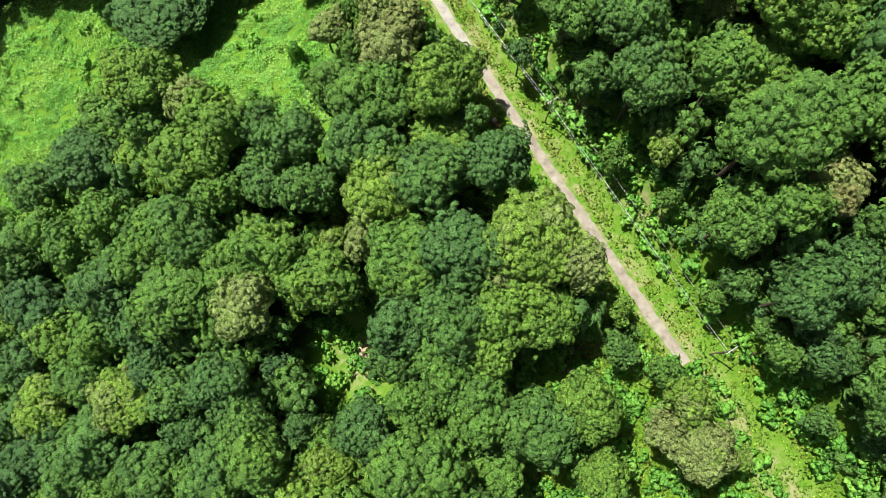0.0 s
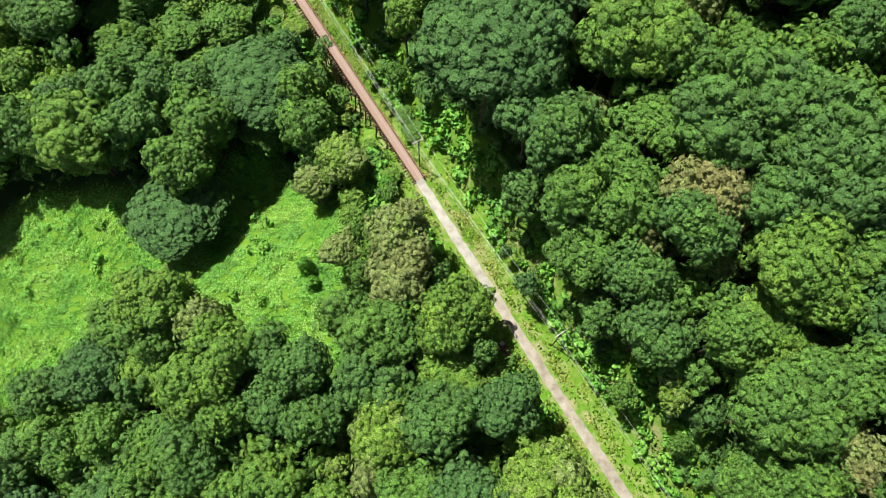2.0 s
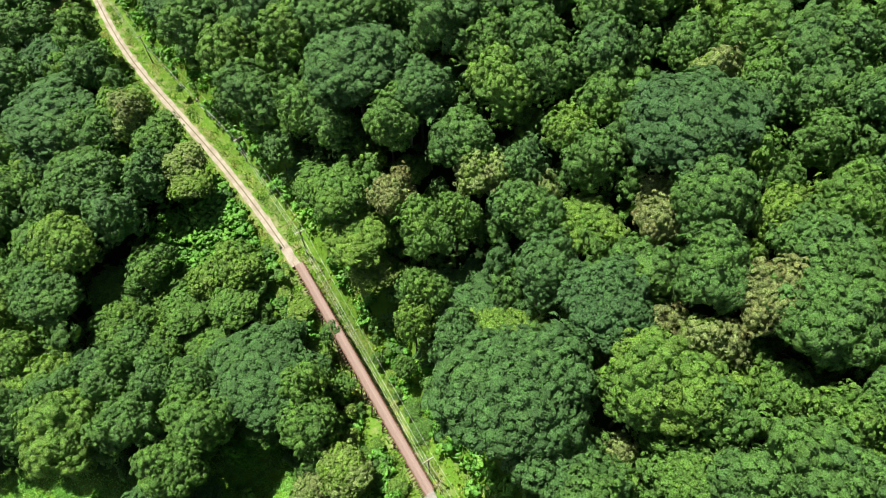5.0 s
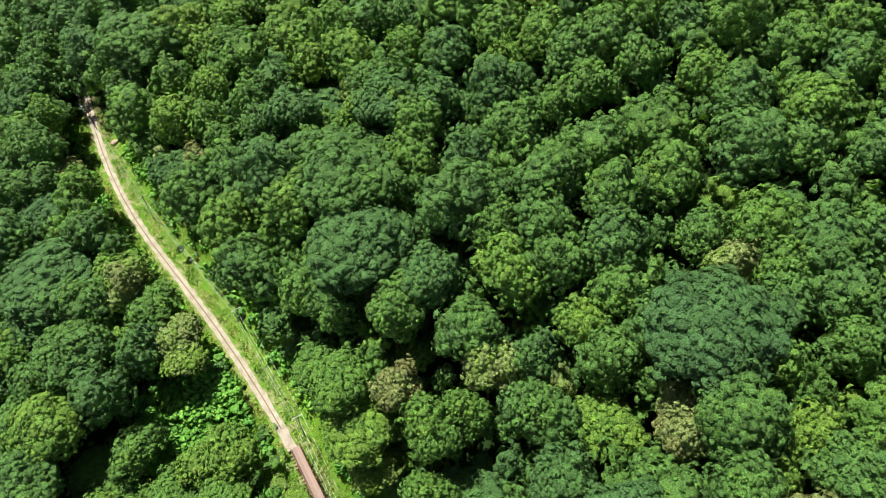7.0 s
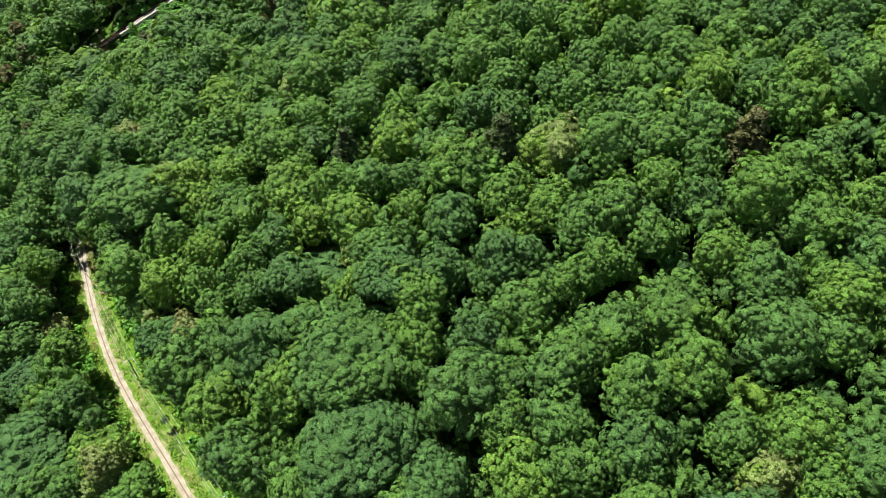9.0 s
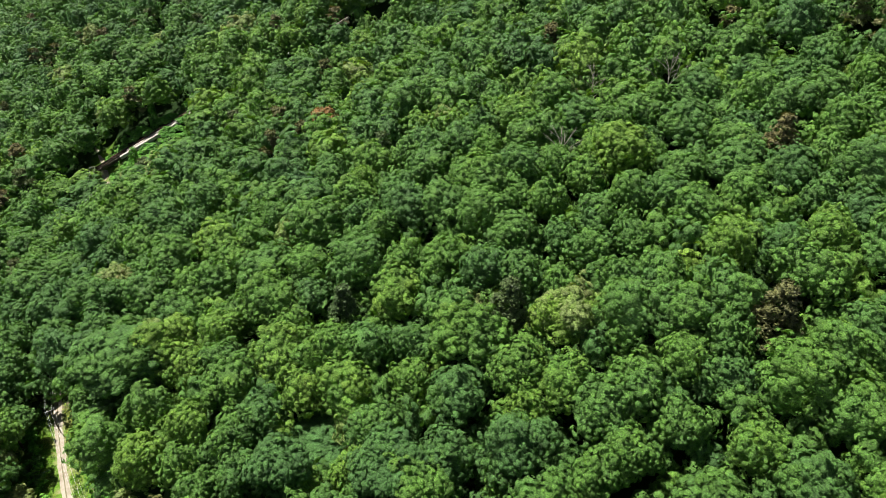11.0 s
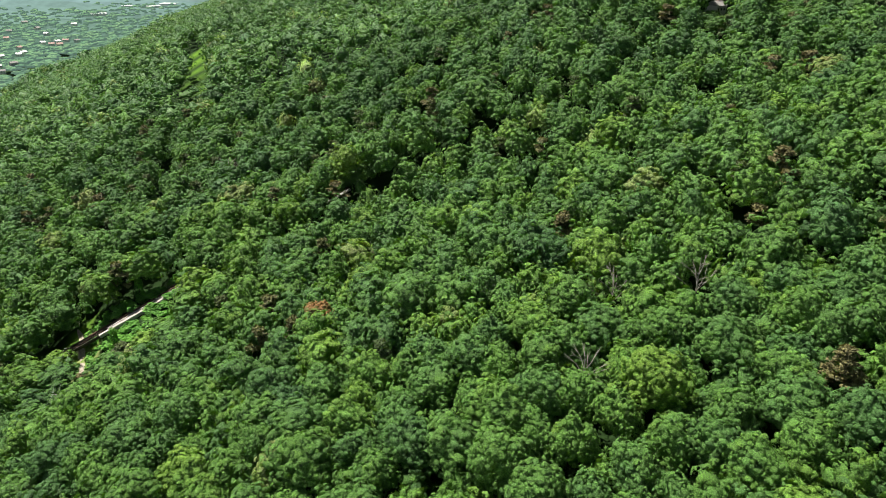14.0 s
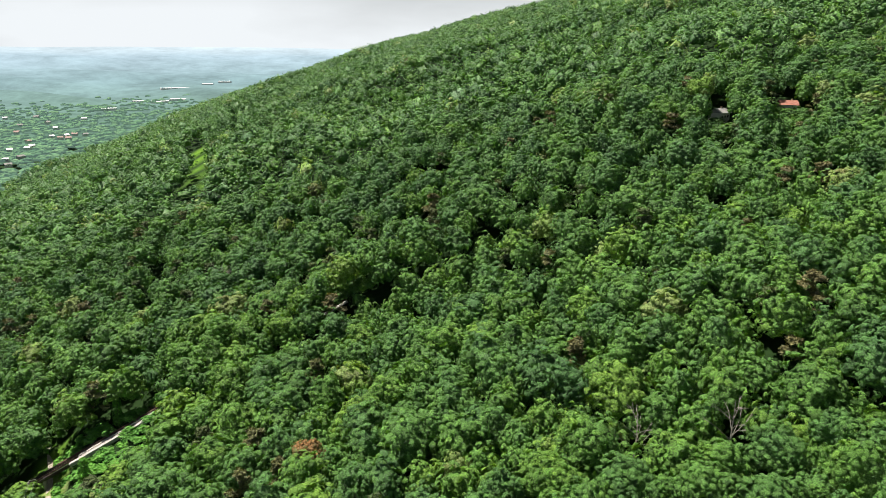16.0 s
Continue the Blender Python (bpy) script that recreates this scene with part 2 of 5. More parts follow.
STEEL = plain("dark_painted_steel", [(0.3, (0.030, 0.026, 0.024)), (0.7, (0.075, 0.055, 0.045))], 2.0, 0.6, 0.4, metal=0.3)
WALLM = plain("pale_house_wall", [(0.3, (0.52, 0.49, 0.44)), (0.7, (0.70, 0.68, 0.64))], 0.4, 0.85, 0.2)
ROOFGREY = plain("grey_shingle_roof", [(0.3, (0.22, 0.21, 0.20)), (0.7, (0.38, 0.36, 0.34))], 0.6, 0.9, 0.2)
ROOFRED = plain("red_brown_roof", [(0.3, (0.28, 0.11, 0.08)), (0.7, (0.42, 0.20, 0.15))], 0.6, 0.9, 0.2)
ROOFPINK = plain("faded_red_roof", [(0.3, (0.36, 0.24, 0.21)), (0.7, (0.50, 0.36, 0.32))], 0.6, 0.9, 0.2)
ROOFWHITE = plain("white_flat_roof", [(0.3, (0.72, 0.72, 0.71)), (0.7, (0.84, 0.84, 0.83))], 0.3, 0.8, 0.2)
GLASS = plain("dark_window_glass", [(0.3, (0.02, 0.025, 0.03)), (0.7, (0.04, 0.045, 0.05))], 1.0, 0.1, 0.6)


def ground_material():
    """Leaf litter, grass and soil by ground cover."""
    m, n, l, b = material("forest_ground", 0.95, 0.1)
    # litter darker than real, so gaps between crowns read as deep shade
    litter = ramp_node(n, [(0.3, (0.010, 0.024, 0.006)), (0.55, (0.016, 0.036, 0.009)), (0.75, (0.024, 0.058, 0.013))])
    green = ramp_node(n, [(0.25, (0.055, 0.150, 0.016)), (0.5, (0.110, 0.230, 0.020)), (0.75, (0.190, 0.270, 0.040))])
    soil = ramp_node(n, [(0.3, (0.28, 0.20, 0.14)), (0.7, (0.44, 0.34, 0.26))])
    big, mid, small = noise_node(n, l, 0.06, 5), noise_node(n, l, 0.5, 5), noise_node(n, l, 3.0, 4)
    mixf = n.new("ShaderNodeMath")
    mixf.operation = "MULTIPLY_ADD"
    mixf.inputs[1].default_value = 0.5
    half = n.new("ShaderNodeMath")
    half.operation, half.inputs[1].default_value = "MULTIPLY", 0.5
    l.new(small.outputs["Fac"], half.inputs[0])
    l.new(mid.outputs["Fac"], mixf.inputs[0])
    l.new(half.outputs[0], mixf.inputs[2])
    for r in (litter, green, soil):
        l.new(mixf.outputs[0], r.inputs["Fac"])
    cover = n.new("ShaderNodeAttribute")
    cover.attribute_name = "grass"
    bare = n.new("ShaderNodeAttribute")
    bare.attribute_name = "bare"
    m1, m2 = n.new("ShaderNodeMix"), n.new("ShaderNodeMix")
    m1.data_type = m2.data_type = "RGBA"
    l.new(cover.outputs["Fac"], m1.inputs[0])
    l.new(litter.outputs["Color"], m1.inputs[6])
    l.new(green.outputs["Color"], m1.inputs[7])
    edge = n.new("ShaderNodeMath")
    edge.operation = "MULTIPLY"
    gate = n.new("ShaderNodeMapRange")
    gate.inputs[1].default_value, gate.inputs[2].default_value = 0.42, 0.60
    l.new(mid.outputs["Fac"], gate.inputs[0])
    l.new(gate.outputs[0], edge.inputs[0])
    l.new(bare.outputs["Fac"], edge.inputs[1])
    l.new(edge.outputs[0], m2.inputs[0])
    l.new(m1.outputs[2], m2.inputs[6])
    l.new(soil.outputs["Color"], m2.inputs[7])
    l.new(m2.outputs[2], b.inputs["Base Color"])
    bp = n.new("ShaderNodeBump")
    bp.inputs["Strength"].default_value, bp.inputs["Distance"].default_value = 1.0, 0.25
    l.new(mixf.outputs[0], bp.inputs["Height"])
    l.new(bp.outputs[0], b.inputs["Normal"])
    return m


GROUND = ground_material()


# ---- the lie of the land ----
# the old railway grade follows one contour of the hillside: its x for each y
GRADE_Y = [-300, -200, 8, 45, 92, 148, 189, 220, 270, 340, 420, 450, 540, 700, 1000, 1500, 2200, 3200, 5000]
GRADE_X = [245, 180, 44, 21, -7, -41, -73, -103, -133, -162, -180, -196, -255, -345, -470, -600, -680, -640, -600]
_yy = np.arange(-400, 5101, 10.0)
_xx = np.interp(_yy, GRADE_Y, GRADE_X)
_k = np.hanning(9)
_xx = np.convolve(np.pad(_xx, 4, mode="edge"), _k / _k.sum(), "valid")
TRAIL_Z, VALLEY_Z = -25.0, -140.0
TRACK_A, TRACK_B = Vector((-208, 429.5, -36)), Vector((-66, 499, 30.5))


def step(a, b, x):
    t = np.clip((x - a) / (b - a), 0, 1)
    return t * t * (3 - 2 * t)


def grade_x(y):
    return np.interp(y, _yy, _xx)


def across(x, y):
    """Metres uphill of the grade."""
    slope = (grade_x(y + 15) - grade_x(y - 15)) / 30
    return (x - grade_x(y)) / np.sqrt(1 + slope * slope)


def ripple(x, y, size, seed):
    """Smooth waves, about -1 to 1."""
    r = np.random.RandomState(seed)
    out = 0
    for k in range(5):
        a, f, p = r.uniform(0, 2 * np.pi), r.uniform(0.7, 1.6) * 2 * np.pi / size, r.uniform(0, 2 * np.pi, 2)
        out = out + np.sin((np.cos(a) * x + np.sin(a) * y) * f + p[0] + 1.3 * np.sin((np.cos(a + 1.9) * x + np.sin(a + 1.9) * y) * f * 0.6 + p[1]))
    return out / 3.2


def track_gap(x, y):
    """Distance in plan from the incline railway's line, and how far along it."""
    dx, dy = TRACK_B.x - TRACK_A.x, TRACK_B.y - TRACK_A.y
    t = np.clip(((x - TRACK_A.x) * dx + (y - TRACK_A.y) * dy) / (dx * dx + dy * dy), -0.2, 2.2)
    return np.hypot(x - TRACK_A.x - t * dx, y - TRACK_A.y - t * dy), t


def trail_z(y):
    """The grade sinks gently towards the railway crossing."""
    return TRAIL_Z - 8.5 * step(262, 420, y) * step(640, 520, y)


def land(x, y):
    """Height of the ground."""
    x, y = np.asarray(x, float), np.asarray(y, float)
    d = across(x, y)
    up = 5 * step(5, 16, d) + 3.5 * step(8, 24, d) + 0.27 * np.clip(d - 5, 0, None) + 0.00013 * np.clip(d - 5, 0, 400) ** 2
    top = 268 + 0.012 * np.clip(y, 0, 3000)
    up = np.where(up > top - 40, top - 40 + 40 * (1 - np.exp(-np.clip(up - top + 40, 0, None) / 40)), up)
    steep = -0.40 * np.clip(-d - 4, 0, None) - 6 * step(4, 20, -d)
    gentle = -0.27 * np.clip(-d - 4, 0, None) - 3 * step(4, 20, -d) - 0.30 * np.clip(-d - 60, 0, None)
    down = steep + (gentle - steep) * step(540, 380, y)
    floor = VALLEY_Z - TRAIL_Z
    down = np.where(down < -60, -60 + (floor + 60) * (1 - np.exp(-(-60 - down) / 70)), down)
    z = trail_z(y) + np.where(d > 0, up, down)
    z = z + 13 * step(190, 265, d) * step(520, 330, d) * step(320, 420, y) * step(900, 620, y)   # a steeper shoulder
    off = step(6, 30, np.abs(d))
    z = z + off * (2.2 * ripple(x, y, 60, 3) + 0.8 * ripple(x, y, 17, 5)) + step(60, 200, np.abs(d)) * 7 * ripple(x, y, 260, 9)
    # the gully under the trestle
    along = (x + 24) * -0.51 + (y - 120) * 0.86
    z = z - 11 * np.exp(-(along / 19) ** 2) * step(110, 10, d) * step(-90, -10, d)
    # the railway's bank
    gap, t = track_gap(x, y)
    bank = step(20, 3, gap) * step(0.22, 0.36, t) * step(2.0, 1.15, t)
    return z + bank * (TRACK_A.z + t * (TRACK_B.z - TRACK_A.z) - 0.4 - z)


def mask_of(poly, x, y, soft=3.0):
    """1 inside a polygon, 0 outside, with a soft edge of that many metres."""
    x, y = np.asarray(x, float), np.asarray(y, float)
    inside, best = np.zeros(x.shape, bool), np.full(x.shape, 1e9)
    for (ax, ay), (bx, by) in zip(poly, poly[1:] + poly[:1]):
        cross = ((ay > y) != (by > y)) & (x < (bx - ax) * (y - ay) / (by - ay + 1e-9) + ax)
        inside ^= cross
        t = np.clip(((x - ax) * (bx - ax) + (y - ay) * (by - ay)) / ((bx - ax) ** 2 + (by - ay) ** 2), 0, 1)
        best = np.minimum(best, np.hypot(x - ax - t * (bx - ax), y - ay - t * (by - ay)))
    return np.clip(0.5 + np.where(inside, best, -best) / (2 * soft), 0, 1)


MEADOW = [(-21.1, 49.9), (-13.6, 65.4), (-24.2, 81.7), (-26.2, 91.5), (-36.4, 96.7), (-45.8, 108.2), (-58.0, 109.8), (-62.8, 96.4), (-79.6, 97.4), (-91.7, 100.3), (-113.6, 103.7), (-144.2, 95.7), (-147.6, 35.8), (-111.5, 40.0), (-81.0, 55.6), (-52.8, 59.2), (-30.5, 49.8)]
DELL = [(-57.8, 157.7), (-66.0, 172.0), (-73.6, 175.4), (-81.2, 165.0), (-82.6, 151.9), (-71.7, 143.9), (-58.9, 148.7)]
THICKET = [(-11.2, -5.6), (-5.7, 7.6), (-13.2, 17.0), (-25.4, 18.8), (-30.1, 5.6), (-22.5, -7.5)]
VERGE = [(28, -30), (66, -30), (52, 6), (36, 8), (24, 10), (8, 2), (6, -30)]
LINE_CUT = [(-258.5, 826), (-248, 826), (-331, 1030), (-339.5, 1030)]
LINE_FOOT = [(-193, 545), (-186, 545), (-214, 652), (-248, 826), (-254, 826), (-220, 652)]


def openness(x, y):
    """Ground free of tall trees, 0 to 1."""
    d = across(x, y)
    strip = np.maximum(step(-5.5, -3.5, d) * step(10.5, 8.5, d) * step(268, 262, y), step(-4, -2.5, d) * step(4.5, 3, d) * step(402, 408, y) * step(470, 460, y))
    o = np.maximum(strip, mask_of(MEADOW, x, y))
    for p in (DELL, THICKET, LINE_CUT, LINE_FOOT):
        o = np.maximum(o, mask_of(p, x, y, 2.0))
    o = np.maximum(o, 0.9 * mask_of(VERGE, x, y, 2.0))
    gap, t = track_gap(x, y)
    below = (x - TRACK_A.x) * 0.4396 - (y - TRACK_A.y) * 0.8982   # metres to the south of the track
    o = np.maximum(o, step(-4, -2, below) * step(38, 32, below) * step(0.14, 0.18, t) * step(0.47, 0.43, t))
    return np.maximum(o, np.maximum(step(7, 4.5, track_gap(x, y)[0]) * step(0.50, 0.44, track_gap(x, y)[1]), step(2.6, 1.8, track_gap(x, y)[0]) * step(1.25, 1.15, track_gap(x, y)[1])))


def link_mesh(name, verts, faces, mats, parent=None, label="", smooth=False, hue=None, extra=None, normals=None):
    """A mesh object from arrays of vertices and triangles (or lists of faces)."""
    me = bpy.data.meshes.new(name)
    if isinstance(faces, np.ndarray):
        n, k = faces.shape
        me.vertices.add(len(verts))
        me.vertices.foreach_set("co", np.asarray(verts, np.float32).ravel())
        me.loops.add(n * k)
        me.loops.foreach_set("vertex_index", faces.astype(np.int32).ravel())
        me.polygons.add(n)
        me.polygons.foreach_set("loop_start", np.arange(0, n * k, k, dtype=np.int32))
        me.polygons.foreach_set("loop_total", np.full(n, k, np.int32))
        me.update(calc_edges=True)
    else:
        me.from_pydata([tuple(v) for v in verts], [], faces)
    for m in mats if isinstance(mats, (list, tuple)) else [mats]:
        me.materials.append(m)
    if smooth:
        me.polygons.foreach_set("use_smooth", np.ones(len(me.polygons), bool))
    values = dict(extra or {})
    if hue is not None:
        values["hue"] = hue
    for key, v in values.items():
        at = me.attributes.new(key, "FLOAT", "POINT")
        at.data.foreach_set("value", np.asarray(np.broadcast_to(v, len(verts)), np.float32).copy())
    if normals is not None:
        at = me.attributes.new("custom_normal", "FLOAT_VECTOR", "POINT")
        at.data.foreach_set("vector", np.asarray(normals, np.float32).ravel())
    ob = new(name, me)
    if parent:
        ob.parent = parent
    if label:
        ob["label"] = label
    return ob


def part(name, bm, mat, parent, label=""):
    """Links a bmesh as one mesh object under a thing or a part."""
    me = bpy.data.meshes.new(name)
    bm.to_mesh(me)
    bm.free()
    me.materials.append(mat)
    ob = new(name, me)
    if parent:
        ob.parent = parent
    if label:
        ob["label"] = label
    return ob


def box(bm, size, m, bevel=0.0):
    made = bmesh.ops.create_cube(bm, size=1.0, matrix=m @ Matrix.Diagonal((*size, 1)))
    if bevel:
        edges = {e for v in made["verts"] for e in v.link_edges}
        bmesh.ops.bevel(bm, geom=list(edges), offset=bevel, segments=1, affect="EDGES")
    return bm


def tube(bm, points, radii, sides=8):
    """A tapered tube along points."""
    rings = []
    for k, p in enumerate(points):
        p = Vector(p)
        a, b = Vector(points[max(k - 1, 0)]), Vector(points[min(k + 1, len(points) - 1)])
        q = (b - a).to_track_quat("Z", "Y")
        rings.append([bm.verts.new(p + q @ Vector((math.cos(2 * math.pi * s / sides) * radii[k], math.sin(2 * math.pi * s / sides) * radii[k], 0))) for s in range(sides)])
    for r0, r1 in zip(rings, rings[1:]):
        for s in range(sides):
            bm.faces.new((r0[s], r0[(s + 1) % sides], r1[(s + 1) % sides], r1[s]))
    bm.faces.new(rings[0][::-1])
    bm.faces.new(rings[-1])
    return bm


def spread(lo, hi, fine_lo, fine_hi, fine, grow):
    """Grid lines: even inside the fine stretch, widening outside."""
    mid = list(np.arange(fine_lo, fine_hi + 0.01, fine))
    s, v, right = fine, fine_hi, []
    while v < hi:
        s *= grow
        v = min(v + s, hi)
        right.append(v)
    s, v, left = fine, fine_lo, []
    while v > lo:
        s *= grow
        v = max(v - s, lo)
        left.append(v)
    return np.array(left[::-1] + mid + right)


gx, gy = spread(-4900, 4900, -150, 80, 2.3, 1.09), spread(-600, 4950, -40, 250, 2.3, 1.06)
GX, GY = np.meshgrid(gx, gy)
px, py = GX.ravel(), GY.ravel()
pz = land(px, py)
d_all = across(px, py)
cover = np.maximum(mask_of(MEADOW, px, py), np.maximum(mask_of(DELL, px, py), mask_of(LINE_CUT, px, py, 3)))
cover = np.maximum(cover, step(-9, -4, d_all) * step(11, 8, d_all) * step(270, 262, py))
cover = np.maximum(cover, step(-5, -3, d_all) * step(5.5, 4, d_all) * step(400, 408, py) * step(475, 460, py))
cover = np.maximum(cover, 0.8 * step(-17, -10, d_all) * step(19, 13, d_all) * step(275, 262, py))
cover = np.maximum(cover, np.maximum(mask_of(VERGE, px, py), mask_of(THICKET, px, py)))
pz = pz + cover * step(6, 14, np.abs(d_all)) * (0.55 * ripple(px, py, 7, 21) + 0.35 * ripple(px, py, 3.4, 22))
bare_all = step(-3.5, -2, d_all) * step(5.5, 2.5, d_all) * step(460, 430, py) * 0.55
bare_all = np.maximum(bare_all, 0.9 * np.exp(-((px + 17) ** 2 + (py - 7) ** 2) / 30))
bare_all = np.maximum(bare_all, 0.8 * np.exp(-((px - 27) ** 2 + (py - 5) ** 2) / 14))
bare_all = np.maximum(bare_all, 0.7 * step(7, 9, d_all) * step(12, 10, d_all) * step(120, 60, py) * step(24, 34, py))
idx = np.arange(len(px)).reshape(GX.shape)
quads = np.stack([idx[:-1, :-1], idx[:-1, 1:], idx[1:, 1:], idx[1:, :-1]], -1).reshape(-1, 4)
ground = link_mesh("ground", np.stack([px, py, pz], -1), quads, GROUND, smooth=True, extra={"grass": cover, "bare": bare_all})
tagged(ground, "wooded mountainside ground with leaf litter, grass and vines", "ground", kind="structure")


# ---- trail and trestle bridge ----
BRIDGE_A, BRIDGE_B = (-6.9, 92.0), (-41.0, 147.5)


def ribbon(name, y0, y1, half, lift, mat, seed):
    rs = np.random.RandomState(seed)
    ys = np.arange(y0, y1 + 0.1, 1.0)
    cx = grade_x(ys)
    dx, dy = np.gradient(cx), np.gradient(ys)
    nl = np.hypot(dx, dy)
    nx, ny = dy / nl, -dx / nl
    w = half * (1 + 0.10 * ripple(ys, ys * 0, 11, seed) + 0.05 * rs.randn(len(ys)))
    w2 = half * (1 + 0.10 * ripple(ys, ys * 0, 9, seed + 1) + 0.05 * rs.randn(len(ys)))
    cols = [(-1.0, -0.04), (-0.55, 0.03), (0.0, 0.05), (0.55, 0.03), (1.0, -0.04)]
    v = []
    for f, h in cols:
        ww = np.where(f < 0, w, w2) * f
        v.append(np.stack([cx + nx * ww, ys + ny * ww, trail_z(ys) + lift + h], -1))
    v = np.stack(v, 1).reshape(-1, 3)
    i = np.arange(len(ys) * 5).reshape(-1, 5)
    f = np.stack([i[:-1, :-1], i[:-1, 1:], i[1:, 1:], i[1:, :-1]], -1).reshape(-1, 4)
    return link_mesh(name, v, f, mat, smooth=True)


tagged(ribbon("trail", 5, 66, 1.08, 0.10, GRAVEL, 31), "pale gravel walking trail on an old railway grade", "trail", kind="structure")
tagged(ribbon("trail", 66, 92.5, 1.08, 0.10, WHITEGRAVEL, 33), "bright white gravel stretch of trail before the bridge", "trail", kind="structure")
tagged(ribbon("trail", 147, 470, 1.15, 0.10, TANGRAVEL, 37), "pale beige gravel trail curving between grassy verges", "trail", kind="structure")

tagged(ribbon("trail_middle", 152, 300, 0.24, 0.13, TRACKDIRT, 39), "low weeds between the two wheel tracks of the trail", "trail", kind="structure")


def trestle():
    a, b = Vector((*BRIDGE_A, TRAIL_Z)), Vector((*BRIDGE_B, TRAIL_Z))
    run = (b - a)
    length = run.length
    u = run.normalized()
    n = Vector((u.y, -u.x, 0))
    turn = math.degrees(math.atan2(u.y, u.x))
    root = new("trestle_bridge")
    tagged(root, "long timber trestle footbridge with weathered pinkish deck boards", "bridge")

    def at(s, side, up):
        return a + u * s + n * side + Vector((0, 0, up))
    for side in (-0.85, -0.3, 0.3, 0.85):
        part("stringer", box(bmesh.new(), (length, 0.28, 0.55), pose(*at(length / 2, side, -0.42), 0, 0, turn)), TIMBER, root)
    # crossties whose ends stick out beside the deck
    tie = bpy.data.meshes.new("tie")
    bm = box(bmesh.new(), (0.24, 3.5, 0.2), Matrix(), 0.015)
    bm.to_mesh(tie)
    bm.free()
    tie.materials.append(TIMBER)
    k, s = 0, 0.4
    while s < length:
        t = new("tie", tie)
        t.parent = root
        t.matrix_local = pose(*at(s, -0.15 + random.uniform(-0.08, 0.08), -0.04), 0, 0, turn)
        s += 0.85
    # deck boards
    board = bpy.data.meshes.new("deck_board")
    bm = box(bmesh.new(), (0.26, 2.05, 0.06), Matrix(), 0.008)
    bm.to_mesh(board)
    bm.free()
    board.materials.append(DECK)
    count = 236
    for k in range(count):
        o = new("deck_board", board)
        o.parent = root
        o.matrix_local = pose(*at((k + 0.5) * length / count, random.uniform(-0.02, 0.02), 0.11 + random.uniform(0, 0.008)), 0, 0, turn + random.uniform(-0.2, 0.2))
    # railings
    for side in (-1.1, 1.1):
        rail = part("railing", box(bmesh.new(), (length, 0.16, 0.07), pose(*at(length / 2, side, 1.18), 0, 0, turn), 0.01), RAILWOOD, root, "red-brown timber hand rail")
        for h in (0.45, 0.82):
            part("mid_rail", box(bmesh.new(), (length, 0.05, 0.13), pose(*at(length / 2, side * 0.985, h), 0, 0, turn)), RAILWOOD, rail)
        s = 0.3
        post = bpy.data.meshes.new("post")
        bm = box(bmesh.new(), (0.14, 0.14, 1.25), Matrix(), 0.01)
        bm.to_mesh(post)
        bm.free()
        post.materials.append(RAILWOOD)
        while s < length:
            o = new("post", post)
            o.parent = rail
            o.matrix_local = pose(*at(s, side * 1.03, 0.6), 0, 0, turn)
            s += 2.2
    # bents
    for s in np.arange(2.5, length, 5.2):
        foot = at(s, 0, 0)
        low = float(land(foot.x, foot.y)) - 0.6 - TRAIL_Z
        if low > -1.0:
            low = -1.6
        cap = part("bent", box(bmesh.new(), (0.35, 3.2, 0.35), pose(*at(s, 0, -0.86), 0, 0, turn)), TIMBER, root)
        for f in (-1, -0.35, 0.35, 1):
            part("bent_post", tube(bmesh.new(), [at(s, f * 1.2, -0.9), at(s, f * (1.2 - low * 0.11), low)], [0.17, 0.19]), TIMBER, cap)
        if low < -4:
            for f in (-1, 1):
                part("brace", tube(bmesh.new(), [at(s + 0.2, f * 1.5, -1.2), at(s + 0.2, -f * (1.4 - low * 0.09), low * 0.75)], [0.09, 0.09], 5), TIMBER, cap)


trestle()

# ---- utility poles and wires ----
POLES = [(50.8, 6.9), (21.0, 54.2), (-7.0, 96.2), (-39.0, 150.5), (-59.0, 180.0), (-95.0, 220.0), (-127.0, 262.0), (-163.0, 325.0), (-176.0, 392.0), (-190.0, 428.0)]


def utility_pole(x, y, turn, tall=10.6):
    z = float(land(x, y))
    root = new("utility_pole")
    root.matrix_world = pose(x, y, z, 0, 0, turn)
    tagged(root, "wooden utility pole with a pale crossarm beside the trail", "utility pole", "poles along the trail")
    h = tall
    part("pole", tube(bmesh.new(), [(0, 0, -0.5), (0.03, 0, h * 0.5), (0, 0, h)], [0.17, 0.145, 0.11], 10), POLEWOOD, root)
    arm = part("crossarm", box(bmesh.new(), (2.6, 0.12, 0.14), pose(0, 0.14, h - 0.55), 0.01), ARMWOOD, root, "bleached timber crossarm")
    for f in (-1.2, -0.75, 0.75, 1.2):
        part("insulator", tube(bmesh.new(), [(f, 0.14, h - 0.48), (f, 0.14, h - 0.38), (f, 0.14, h - 0.33), (f, 0.14, h - 0.27)], [0.03, 0.075, 0.045, 0.06], 8), CERAMIC, arm)
    for f in (-1, 1):
        part("arm_brace", tube(bmesh.new(), [(f * 0.75, 0.2, h - 0.6), (0, 0.13, h - 1.25)], [0.02, 0.02], 5), STEEL, arm)
    part("lower_bracket", box(bmesh.new(), (0.5, 0.14, 0.1), pose(0.1, 0.12, h - 2.3), 0.01), STEEL, root)
    return Matrix(root.matrix_world), h


